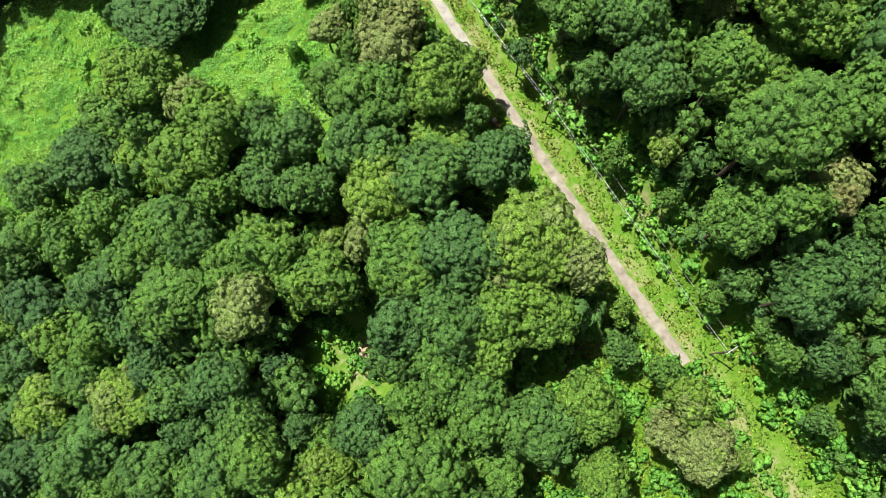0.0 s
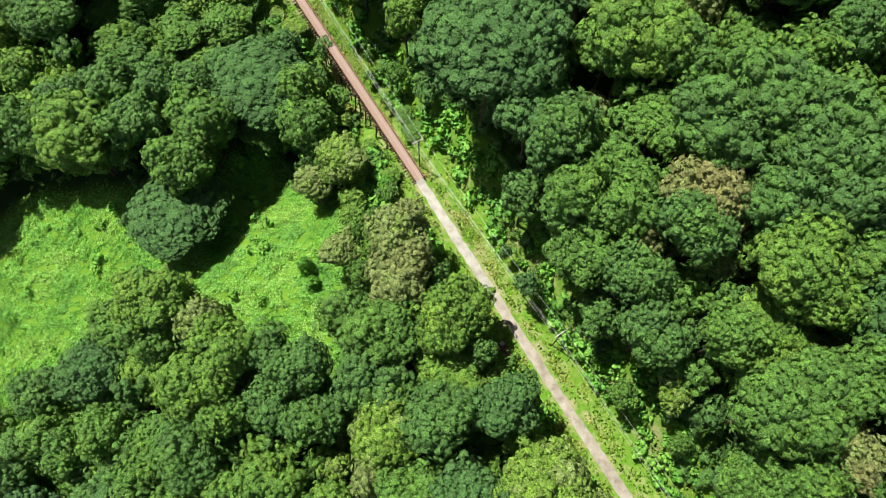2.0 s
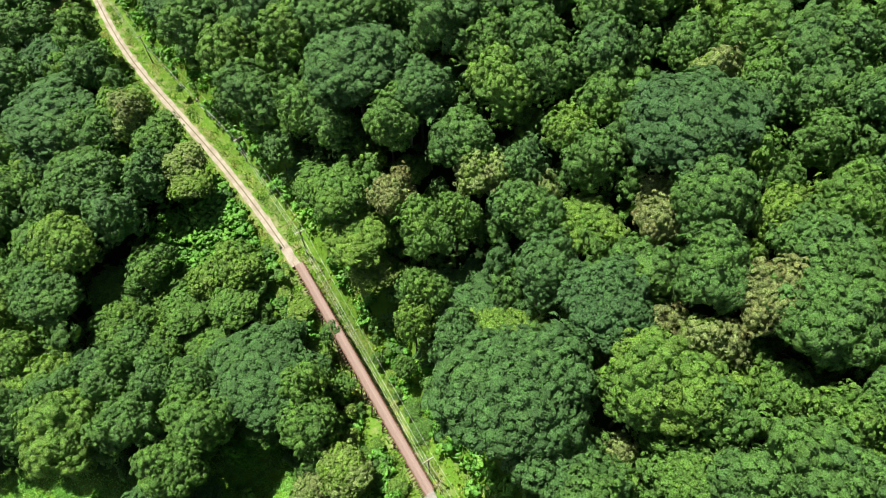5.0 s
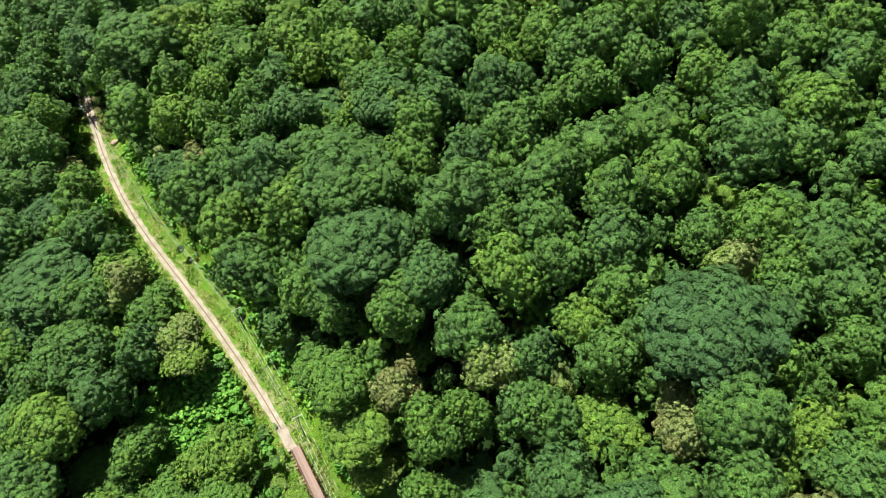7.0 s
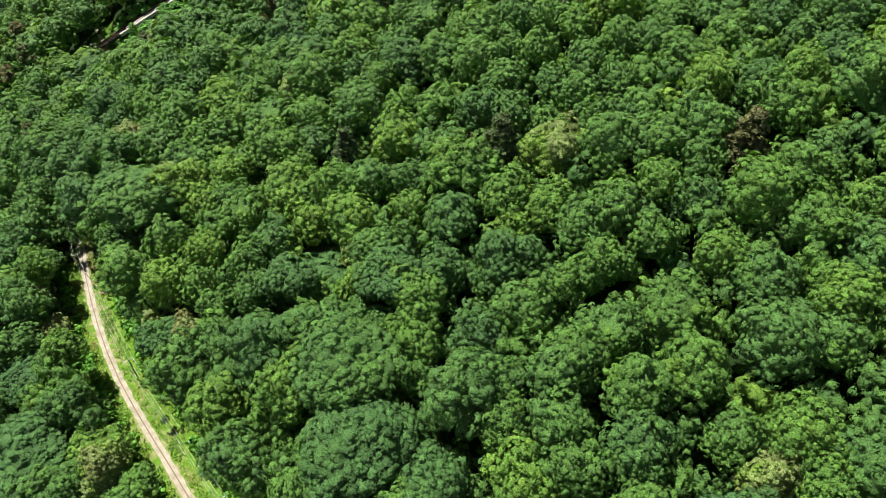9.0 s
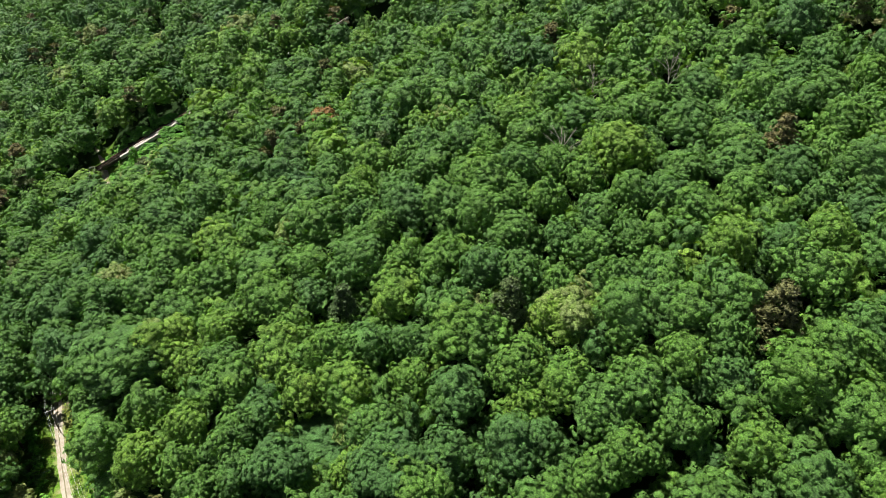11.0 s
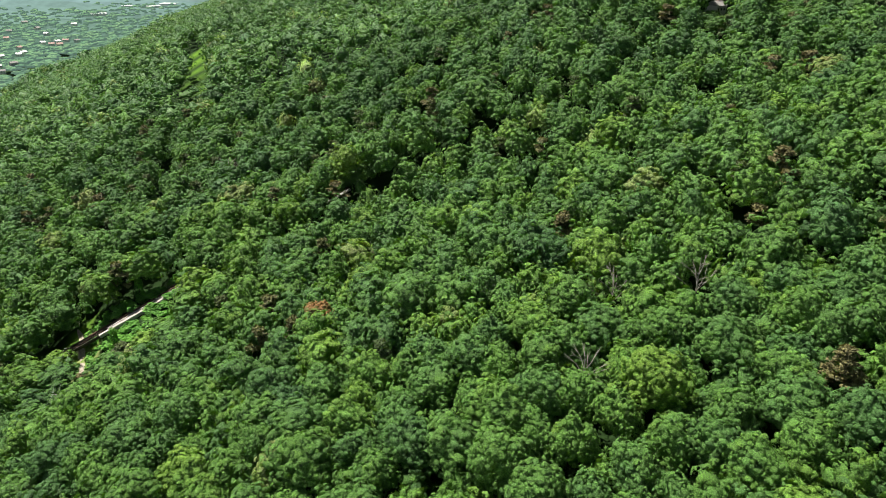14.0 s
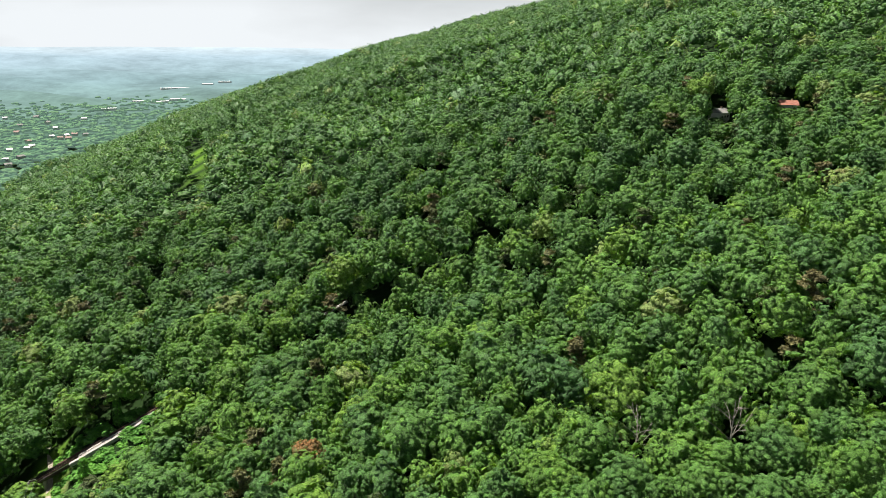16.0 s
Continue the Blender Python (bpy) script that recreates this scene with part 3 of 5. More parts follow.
pole_tops = []
for k, (x, y) in enumerate(POLES):
    a, b = POLES[max(k - 1, 0)], POLES[min(k + 1, len(POLES) - 1)]
    turn = math.degrees(math.atan2(b[1] - a[1], b[0] - a[0])) - 90
    # crossarms stand at one level above the grade
    top = float(trail_z(y)) + 10.8 - float(land(x, y))
    pole_tops.append(utility_pole(x, y, turn, top))


def wire(p, q, sag, radius, name, label):
    c = bpy.data.curves.new(name, "CURVE")
    c.dimensions, c.bevel_depth, c.bevel_resolution = "3D", radius, 1
    sp = c.splines.new("POLY")
    n = 17
    sp.points.add(n - 1)
    for k in range(n):
        t = k / (n - 1)
        v = p.lerp(q, t)
        v.z -= sag * 4 * t * (1 - t)
        sp.points[k].co = (*v, 1)
    c.materials.append(WIREM)
    ob = new(name, c)
    tagged(ob, label, "wire", "wires along the trail")


for (m0, h0), (m1, h1) in zip(pole_tops, pole_tops[1:]):
    for f, dz, sag in ((-1.2, -0.27, 0.5), (-0.75, -0.27, 0.6), (1.2, -0.27, 0.5), (0.1, -2.25, 0.9)):
        wire(m0 @ Vector((f, 0.14, h0 + dz)), m1 @ Vector((f, 0.14, h1 + dz)), sag, 0.017 if dz > -1 else 0.022, "power_wire", "thin pale power wire strung between utility poles")

# ---- incline railway ----


def incline():
    root = new("incline_railway")
    tagged(root, "steep incline railway on a pale bed and dark steel bridge", "railway")
    run = TRACK_B - TRACK_A
    length = run.length * 1.03
    u = run.normalized()
    flat = Vector((u.x, u.y, 0)).normalized()
    n = Vector((flat.y, -flat.x, 0))
    up = u.cross(n) * -1 if u.cross(n).z < 0 else u.cross(n)

    def beam(name, s0, s1, side, height, w, h, mat, parent, label=""):
        c = TRACK_A + u * (s0 + s1) / 2 + n * side + up * height
        m = Matrix((( u.x, n.x, up.x, c.x), (u.y, n.y, up.y, c.y), (u.z, n.z, up.z, c.z), (0, 0, 0, 1)))
        return part(name, box(bmesh.new(), (s1 - s0, w, h), m), mat, parent, label)
    beam("track_bed", 36, length, 0.9, 0.3, 2.6, 0.6, CONCRETE, root, "pale concrete track bed")
    beam("retaining_wall", 32, 84, 3.5, -0.1, 1.7, 1.6, CONCRETE, root, "pale concrete retaining wall")
    beam("walkway", 26, length, -2.0, 0.35, 1.1, 0.4, TIMBER, root)
    for side in (0.15, 1.65):
        beam("rail", 0, length, side, 0.72, 0.1, 0.16, STEEL, root)
    for side in (-2.6, -1.4, 2.5):
        g = beam("girder", 0, 62, side, -0.6, 0.3, 1.5, STEEL, root, "dark riveted steel girder")
        for s in np.arange(2, 60, 3.0):
            beam("stiffener", s, s + 0.15, side, -0.6, 0.5, 1.4, STEEL, g)
    for s in np.arange(3, 40, 1.1):
        beam("sleeper", s, s + 0.25, 0.9, 0.5, 2.5, 0.2, TIMBER, root)
    rail = beam("guard_rail", 20, length, -2.6, 1.5, 0.07, 0.07, STEEL, root)
    for s in np.arange(20, length, 3.0):
        beam("guard_post", s, s + 0.08, -2.6, 0.9, 0.08, 1.2, STEEL, rail)
    for s in (4, 20, 40, 58):
        c = TRACK_A + u * s
        low = float(land(c.x, c.y)) - 1
        if low < c.z - 2:
            pier = part("pier", box(bmesh.new(), (1.0, 5.4, c.z - 1.2 - low), pose(c.x, c.y, (c.z - 1.2 + low) / 2, 0, 0, math.degrees(math.atan2(flat.y, flat.x)))), CONCRETE, root, "stained concrete pier")


incline()

# ---- trees ----


def unit(v):
    return v / np.linalg.norm(v, axis=1)[:, None]


def leaf_tris(points, normals, size, rs, jitter=0.6, round_off=0.65):
    """One small leaf spray (a triangle) at each point, facing about its normal; returns vertices, triangles, normals."""
    n = len(points)
    nrm = unit(normals + rs.randn(n, 3) * jitter)
    a = unit(np.cross(nrm, rs.randn(n, 3)))
    b = np.cross(nrm, a)
    s = size * rs.uniform(0.65, 1.3, n)[:, None]
    v = np.stack([points + a * s * 0.62, points - a * s * 0.35 + b * s * 0.52, points - a * s * 0.35 - b * s * 0.52], 1).reshape(-1, 3)
    shade = unit(unit(normals) * round_off + nrm * (1 - round_off))
    return v, np.arange(3 * n).reshape(-1, 3), np.repeat(shade, 3, axis=0)


def sphere_dirs(n, rs, low=-1.0):
    z = rs.uniform(low, 1, n)
    a = rs.uniform(0, 2 * np.pi, n)
    r = np.sqrt(1 - z * z)
    return np.stack([r * np.cos(a), r * np.sin(a), z], -1)


def ico(sub):
    bm = bmesh.new()
    bmesh.ops.create_icosphere(bm, subdivisions=sub, radius=1)
    v = np.array([x.co[:] for x in bm.verts])
    f = np.array([[x.index for x in p.verts] for p in bm.faces])
    bm.free()
    return v, f


ICO = [None] + [ico(k) for k in (1, 2, 3)]


def even_dirs(n, rs, low):
    """Directions spread fairly evenly over the upper part of a sphere."""
    k = np.arange(n) + 0.5
    z = 1 - (1 - low) * k / n
    a = k * 2.399963 + rs.uniform(0, 6.28)
    d = np.stack([np.sqrt(1 - z * z) * np.cos(a), np.sqrt(1 - z * z) * np.sin(a), z], -1) + rs.randn(n, 3) * 0.45 / math.sqrt(n)
    return d / np.linalg.norm(d, axis=1)[:, None]


def crown(seed, lobes, florets, size, shell=3, sides=6, low=-0.35, R=5.8, H=5.6, ZC=15.8):
    """A broadleaf crown: boughs grown into one another, covered with small domed leaf clumps; vertices, triangles, normals, hue shifts, rims."""
    rs = np.random.RandomState(seed)
    scale = np.array([R, R, H])
    dirs = even_dirs(lobes, rs, low)
    cen = dirs * rs.uniform(0.46, 0.68, lobes)[:, None]
    rad = rs.uniform(0.32, 0.48, lobes) * (11 / lobes) ** 0.36
    tint = rs.normal(0, 0.035, lobes)
    wave = rs.uniform(0, 6.28, 2)

    def surface(v):
        proj = v @ cen.T
        disc = rad ** 2 - (cen ** 2).sum(1) + proj ** 2
        t = np.where((disc > 0) & (proj > 0), proj + np.sqrt(np.clip(disc, 0, None)), 0)
        k, reach = t.argmax(1), np.clip(t.max(1), 0.60, None)
        turn = np.arctan2(v[:, 1], v[:, 0])
        reach = reach * (1 + 0.10 * np.sin(turn * 2 + wave[0]) + 0.07 * np.sin(turn * 3 + wave[1]))
        q = v * reach[:, None]
        out = unit(unit(q - cen[k] * 0.85) / scale * R)
        return q * scale, out, k

    v, f = ICO[shell]
    v = unit(v + rs.randn(*v.shape) * 0.12 / 2 ** shell)
    f = f[v[f].mean(1)[:, 2] > low - 0.15]
    p, nn, k = surface(v)
    p = p - nn * size * 1.15
    shift, rim = tint[k] - 0.02, np.zeros(len(v))
    if florets:
        d = even_dirs(florets, rs, low)
        q, out, kk = surface(d)
        out = unit(out + np.array([0, 0, 0.25]) + rs.randn(florets, 3) * 0.34)
        s = (size * rs.uniform(0.75, 1.45, florets))[:, None]
        a = unit(np.cross(out, rs.randn(florets, 3)))
        b = np.cross(out, a)
        top = q + out * s * (rs.uniform(-0.70, 0.80, florets) + (rs.uniform(size=florets) < 0.13) * rs.uniform(0.4, 1.2, florets))[:, None]
        ring, ring_n = [top], [out]
        for j in range(sides):
            ang = (2 * np.pi * (j + rs.uniform(-0.25, 0.25, florets)) / sides)[:, None]
            side = a * np.cos(ang) + b * np.sin(ang)
            ring.append(top + side * s * rs.uniform(0.80, 1.35, florets)[:, None] - out * s * rs.uniform(0.40, 0.85, florets)[:, None])
            ring_n.append(unit(out * 0.30 + side))
        fv = np.stack(ring, 1).reshape(-1, 3)
        fn = np.stack(ring_n, 1).reshape(-1, 3)
        base = np.arange(florets)[:, None] * (sides + 1) + len(p)
        tri = np.concatenate([np.stack([base[:, 0], base[:, 0] + 1 + j, base[:, 0] + 1 + (j + 1) % sides], -1) for j in range(sides)])
        f = np.concatenate([f, tri])
        p, nn = np.concatenate([p, fv]), np.concatenate([nn, fn])
        shift = np.concatenate([shift, np.repeat(tint[kk] + rs.normal(0, 0.03, florets), sides + 1)])
        rim = np.concatenate([rim, np.tile(np.array([0.0] + [1.0] * sides), florets)])
    return p + np.array([0, 0, ZC]), f, nn, shift, rim


def pine_crown(seed, leaves, size):
    """Layered needle tufts on a narrow cone."""
    rs = np.random.RandomState(seed)
    pts, nrm = [], []
    for k in range(leaves // 14):
        h = rs.uniform(0, 1) ** 0.8
        a, reach = rs.uniform(0, 2 * np.pi), (1 - h) * 3.6 + 0.5
        r = reach * rs.uniform(0.5, 1)
        c = np.array([np.cos(a) * r, np.sin(a) * r, 11 + 11 * h])
        q = sphere_dirs(14, rs, -0.1)
        pts.append(c + q * np.array([0.9, 0.9, 0.4]))
        nrm.append(q + np.array([0, 0, 0.6]))
    v, f, n = leaf_tris(np.concatenate(pts), np.concatenate(nrm), size, rs, 0.7)
    return v, f, n, np.zeros(len(v)), np.zeros(len(v))


def trunk_bm(rs, tall=17.0, lean=0.5):
    bm = bmesh.new()
    bend = rs.uniform(-lean, lean, 2)
    tube(bm, [(0, 0, -1.0), (bend[0] * 0.3, bend[1] * 0.3, tall * 0.3), (bend[0], bend[1], tall * 0.65), (bend[0] * 0.6, bend[1] * 0.9, tall)], [0.38, 0.28, 0.2, 0.07], 7)
    for k in range(5):
        a, h = rs.uniform(0, 6.28), tall * rs.uniform(0.45, 0.7)
        r = rs.uniform(2.5, 3.8)
        tube(bm, [(bend[0] * 0.9, bend[1] * 0.9, h), (math.cos(a) * r * 0.5, math.sin(a) * r * 0.5, h + 1.6), (math.cos(a) * r, math.sin(a) * r, h + 3.6)], [0.13, 0.09, 0.04], 5)
    return bm


HUES = [0.06, 0.20, 0.33, 0.46, 0.58, 0.70, 0.79, 0.86, 0.92]
WORDS = ["dark blue-green", "deep green", "rich green", "mid-green", "light green", "yellow-green", "pale cream-green", "olive-brown", "orange-brown"]
# crowns for single trees by breadth, so that the leaves keep their true size
SLIM = [crown(100 + s, 7, 200, 1.02, 2) for s in range(4)]
BROAD = [crown(120 + s, 11, 450, 0.67) for s in range(5)]
GREAT = [crown(140 + s, 18, 740, 0.51) for s in range(4)]
MIDDLE = [crown(200 + s, 11, 320, 0.76, 2, 5, -0.4, 5.8, 7.2, 14.6) for s in range(7)]
LITTLE = [crown(250 + s, 7, 34, 1.9, 2, 5) for s in range(5)]
LARGE = [crown(300 + s, 9, 120, 1.16, 2, 5, -0.4, 5.8, 8.2, 13.8) for s in range(7)]
FARAWAY = [crown(400 + s, 9, 30, 1.45, 1, 3, -0.2, 5.8, 8.0, 13.8) for s in range(6)]
SCRUB = [crown(280 + s, 6, 7, 2.3, 1, 5, -0.1) for s in range(5)]
PINES = [pine_crown(500 + s, 1100, 0.75) for s in range(3)]
PINES_FAR = [pine_crown(510 + s, 170, 1.7) for s in range(2)]


def plant(x0, x1, y0, y1, small, big, rs, taken, allow, close=0.66):
    """Throw crowns at random so that they touch and overlap a little: x, y, radius."""
    out = []
    cell = 12.0
    mean = (small + big) / 2
    tries = int((x1 - x0) * (y1 - y0) / (mean * mean) * 3.2)
    xs, ys = rs.uniform(x0, x1, tries), rs.uniform(y0, y1, tries)
    ok = allow(xs, ys)
    for x, y in zip(xs[ok], ys[ok]):
        r = rs.uniform(small, big)
        i, j = int(x // cell), int(y // cell)
        if any((x - a) ** 2 + (y - b) ** 2 < (close * (r + c)) ** 2 for ii in range(i - 1, i + 2) for jj in range(j - 1, j + 2) for a, b, c in taken.get((ii, jj), ())):
            continue
        taken.setdefault((i, j), []).append((x, y, r))
        out.append((x, y, r))
    return out


def seen_ground(x, y):
    """The stretch of hillside that belongs to the view."""
    left = np.interp(y, [-40, 100, 250, 560, 1130, 2000], [-125, -150, -185, -310, -700, -1150])
    right = np.interp(y, [-40, 100, 250, 400, 700, 1200, 2000], [95, 95, 130, 190, 380, 640, 900])
    return (x > left) & (x < right)


def stand_hue(x, y, rs):
    """Trees of one kind grow in groups; far ones bluer, with haze painted in."""
    h = 0.41 - 0.10 * float(step(380, 700, y)) + 0.07 * ripple(x, y, 40, 41) + 0.06 * ripple(x, y, 150, 43) + rs.randn() * 0.09
    if rs.uniform() < 0.022:
        h = rs.uniform(0.74, 0.86)
    return float(np.clip(h, 0.0, 0.92))


# trees that stand out: x, y, crown radius, hue in hundredths
LEFT_SLOPE = [(-80.2, 50.7, 8.6, 20), (-97.2, 47.6, 6.7, 22), (-63.9, 57.6, 6.6, 45), (-64.0, 64.0, 8.6, 50), (-53.0, 59.1, 5.4, 80), (-67.8, 51.7, 5.5, 52), (-51.8, 47.1, 8.0, 50), (-46.2, 52.9, 5.3, 60), (-37.5, 53.3, 5.1, 25), (-36.4, 42.0, 6.2, 30), (-46.8, 40.0, 5.8, 45), (-26.8, 39.1, 6.1, 28), (-29.5, 48.3, 6.2, 33), (-14.9, 45.1, 7.0, 25), (-2.4, 38.3, 7.7, 24), (-14.6, 29.5, 4.9, 82), (-76.4, 38.0, 6.2, 40), (-63.0, 35.5, 6.6, 35), (-53.0, 32.2, 7.0, 32), (-23.1, 30.1, 3.4, 66), (-55.2, 19.2, 10.3, 34), (-39.2, 16.5, 7.2, 78), (-70.5, -0.9, 9.3, 72), (-92.8, -3.6, 7.4, 74)]
LEFT_SLOPE_LOW = [(-96.7, 19.9, 8.0, 26), (-102.6, 7.1, 6.9, 40), (-64.4, 6.3, 6.1, 30), (-51.8, 6.2, 4.8, 78), (-44.2, 1.4, 5.8, 42), (-66.2, -6.6, 3.8, 76), (-55.0, -8.0, 5.4, 44), (-63.1, -16.4, 6.8, 50), (-84.5, -17.9, 6.0, 48), (-101.1, -18.5, 7.5, 30), (-36.8, -11.6, 7.7, 66), (-28.8, -7.5, 4.0, 45), (-39.2, -5.3, 5.7, 55), (-22.1, -14.6, 5.4, 84), (-34.3, 4.9, 2.9, 15), (-14.9, -6.8, 6.2, 46), (-4.5, -2.7, 5.2, 68), (-6.5, 13.1, 7.6, 36), (-10.0, 5.4, 4.8, 50), (1.6, 12.4, 5.6, 48), (3.7, 24.0, 7.0, 38)]
TRAIL_SIDE = [(15.0, 25.5, 10.6, 58), (24.1, 21.4, 5.4, 76), (9.6, 14.9, 7.0, 55), (8.7, 7.2, 5.6, 52), (17.7, 13.0, 5.5, 56), (9.8, 40.3, 5.6, 22), (3.8, 58.1, 4.8, 55), (-1.5, 55.7, 6.3, 62), (-9.9, 65.6, 7.5, 84), (-21.7, 59.4, 5.0, 50), (6.5, -2.6, 7.0, 42), (16.9, -6.3, 7.7, 34), (9.2, -12.9, 7.7, 42), (25.1, -2.6, 5.4, 56), (32.8, 6.9, 4.4, 30), (38.6, 3.1, 3.4, 48), (41.6, -1.6, 5.2, 74), (38.5, -6.4, 3.9, 88), (43.2, -9.7, 5.6, 80), (27.8, -14.9, 5.3, 62), (51.3, -11.5, 4.1, 70), (32.1, 14.7, 3.9, 52)]
RIGHT_BANK = [(30.8, 60.3, 5.7, 30), (27.0, 55.6, 6.3, 32), (33.8, 51.2, 5.7, 33), (15.3, 64.7, 5.2, 25), (32.0, 42.4, 5.8, 48), (38.6, 42.1, 3.4, 66), (40.4, 33.8, 7.0, 40), (28.7, 52.0, 2.6, 30), (44.7, 49.5, 5.4, 45), (51.0, 51.2, 6.5, 52), (57.8, 53.6, 6.0, 55), (49.3, 37.6, 6.5, 50), (55.8, 40.9, 6.0, 46), (63.7, 42.5, 5.2, 44), (61.1, 31.1, 5.6, 86), (47.3, 27.1, 5.5, 46), (54.1, 27.6, 5.3, 40), (50.4, 18.0, 6.4, 38), (48.4, 16.2, 4.3, 46), (56.2, 14.6, 6.1, 18), (62.2, 17.6, 5.5, 24), (64.6, 6.0, 5.1, 35), (56.6, 6.6, 3.7, 46), (63.6, -5.0, 5.4, 34), (61.5, 4.6, 4.9, 25)]
MEADOW_EDGE = [(-96.7, 167.2, 11.4, 50), (-114.8, 180.2, 6.1, 30), (-77.9, 158.8, 8.3, 42), (-69.6, 166.3, 5.9, 80), (-100.4, 138.1, 9.6, 40), (-91.3, 144.8, 8.9, 58), (-67.8, 135.9, 10.5, 54), (-54.5, 134.6, 9.6, 56), (-41.4, 126.8, 9.8, 36), (-46.5, 117.1, 10.4, 26), (-61.3, 127.2, 7.8, 60), (-34.1, 120.3, 5.5, 30), (-77.4, 147.2, 6.9, 45), (-101.4, 119.4, 6.8, 68), (-80.4, 125.9, 7.3, 48), (-69.7, 116.3, 5.9, 50), (-45.6, 109.9, 6.2, 62), (-58.5, 107.0, 6.9, 52), (-87.4, 104.2, 7.1, 70), (-73.9, 105.9, 5.7, 46), (-62.4, 96.9, 6.8, 56), (-65.3, 87.1, 8.7, 14), (-105.5, 110.4, 6.9, 40)]
BELOW_TRESTLE = [(-24.1, 95.5, 9.3, 66), (-31.6, 92.9, 4.7, 84), (-13.4, 86.9, 3.9, 50), (-21.8, 87.9, 4.0, 55), (-10.5, 74.4, 7.3, 86), (-23.2, 74.1, 5.0, 80), (-18.4, 67.7, 4.9, 50), (2.8, 60.6, 6.0, 60), (-51.7, 59.2, 5.1, 84), (-77.2, 60.8, 7.1, 48), (-31.2, 129.1, 4.4, 36)]
ABOVE_TRESTLE = [(6.9, 101.2, 11.2, 14), (15.1, 105.8, 8.1, 15), (-5.5, 110.8, 8.3, 30), (25.9, 117.8, 11.1, 13), (36.6, 115.2, 4.7, 84), (15.9, 127.6, 7.9, 20), (13.7, 142.1, 7.3, 28), (26.8, 140.6, 6.1, 56), (37.6, 135.4, 5.9, 86), (44.8, 134.9, 7.3, 28), (43.1, 120.6, 7.5, 30), (52.7, 126.1, 4.2, 60), (51.3, 115.4, 5.6, 85), (61.9, 121.3, 10.5, 36), (58.6, 110.6, 7.6, 32), (33.2, 102.9, 7.3, 60), (28.2, 101.0, 5.6, 42), (54.5, 101.7, 5.8, 46), (67.5, 98.2, 5.6, 32), (-22.7, 143.8, 9.7, 55), (-27.1, 151.6, 7.4, 50), (-20.5, 138.5, 6.8, 72), (-8.0, 141.0, 7.0, 42), (-7.9, 129.9, 5.8, 48)]
UPPER_BANK = [(-20.6, 128.0, 6.1, 50), (-10.3, 124.4, 5.3, 54), (-12.9, 119.0, 4.8, 50), (7.5, 117.4, 6.0, 58), (14.6, 90.7, 7.9, 20), (19.2, 85.0, 6.8, 30), (27.1, 93.7, 4.6, 82), (28.6, 80.0, 7.0, 42), (37.6, 88.0, 7.9, 40), (21.6, 75.5, 7.1, 40), (31.0, 72.9, 6.5, 42), (46.0, 84.0, 7.3, 38), (41.4, 72.0, 7.1, 90), (33.4, 68.3, 4.2, 84), (39.7, 66.5, 6.2, 38), (23.2, 66.6, 7.1, 44), (52.8, 87.0, 7.3, 36), (59.8, 77.9, 7.0, 38), (52.5, 69.9, 6.5, 38), (45.9, 63.2, 4.9, 82), (53.0, 59.5, 5.9, 52), (14.0, 78.9, 6.6, 36), (11.5, 72.6, 5.2, 26)]
BEND_UPHILL = [(44.3, 149.9, 8.6, 13), (22.6, 158.4, 5.5, 60), (4.7, 153.6, 6.6, 80), (39.5, 140.2, 6.0, 80), (41.0, 164.7, 4.5, 82), (59.6, 141.3, 4.9, 40), (-0.9, 144.4, 5.4, 50), (-23.7, 177.4, 9.3, 26), (-23.6, 165.3, 4.3, 50), (-15.9, 163.6, 6.0, 42), (-34.1, 160.0, 7.3, 46), (-11.1, 159.8, 4.7, 62), (-45.5, 171.6, 5.8, 32)]
BEND = [(-73.1, 173.0, 5.7, 80), (-111.1, 189.4, 12.3, 26), (-92.4, 192.4, 8.0, 58), (-81.2, 181.2, 8.3, 46), (-87.5, 174.1, 8.3, 52), (-98.8, 150.0, 9.7, 58), (-71.8, 163.5, 7.2, 46), (-121.7, 216.3, 17.6, 12), (-122.3, 231.5, 5.9, 84), (-136.8, 257.1, 10.9, 36), (-104.8, 244.5, 9.3, 44), (-94.3, 255.1, 8.4, 28), (-80.3, 217.4, 12.0, 26), (-70.2, 235.3, 6.3, 60), (-71.8, 215.3, 5.3, 86), (-81.7, 204.9, 8.2, 40), (-39.0, 229.4, 13.3, 24), (-44.8, 221.4, 7.3, 22), (-19.1, 217.6, 10.5, 24), (-25.8, 206.9, 8.3, 30), (-27.8, 195.7, 8.6, 30), (-13.5, 212.6, 7.6, 50)]


rs = np.random.RandomState(77)
taken = {}
# room kept for the dead and dying trees and for the houses: x, y, radius
KEPT = [(28, 315, 5.0), (69, 348, 5.0), (44, 353, 4.5), (-147, 561, 4.5), (-56.5, 373, 5.5), (-109, 522, 5.0), (145, 600, 8.0), (225, 682, 9.0), (202, 604, 8.0), (159, 601, 8.0), (89, 796, 8.0)]
for x, y, r in KEPT:
    taken.setdefault((int(x // 12.0), int(y // 12.0)), []).append((x, y, r))


def wooded(x, y):
    d = across(x, y)
    clear = (d > 12.5) | (d < -8.5) | (y > 470) | ((y > 266) & (np.abs(d) > np.where(y < 402, 2.5, 5.0)))
    bridge = ((np.abs((x + 24) * 0.86 + (y - 120) * 0.51) < 12) & (np.abs((x + 24) * -0.51 + (y - 120) * 0.86) < 38))
    return clear & ~bridge & (openness(x, y) < 0.15) & seen_ground(x, y) & (mask_of(LINE_CUT, x, y, 9.5) < 0.14) & (mask_of(LINE_FOOT, x, y, 6.0) < 0.2)


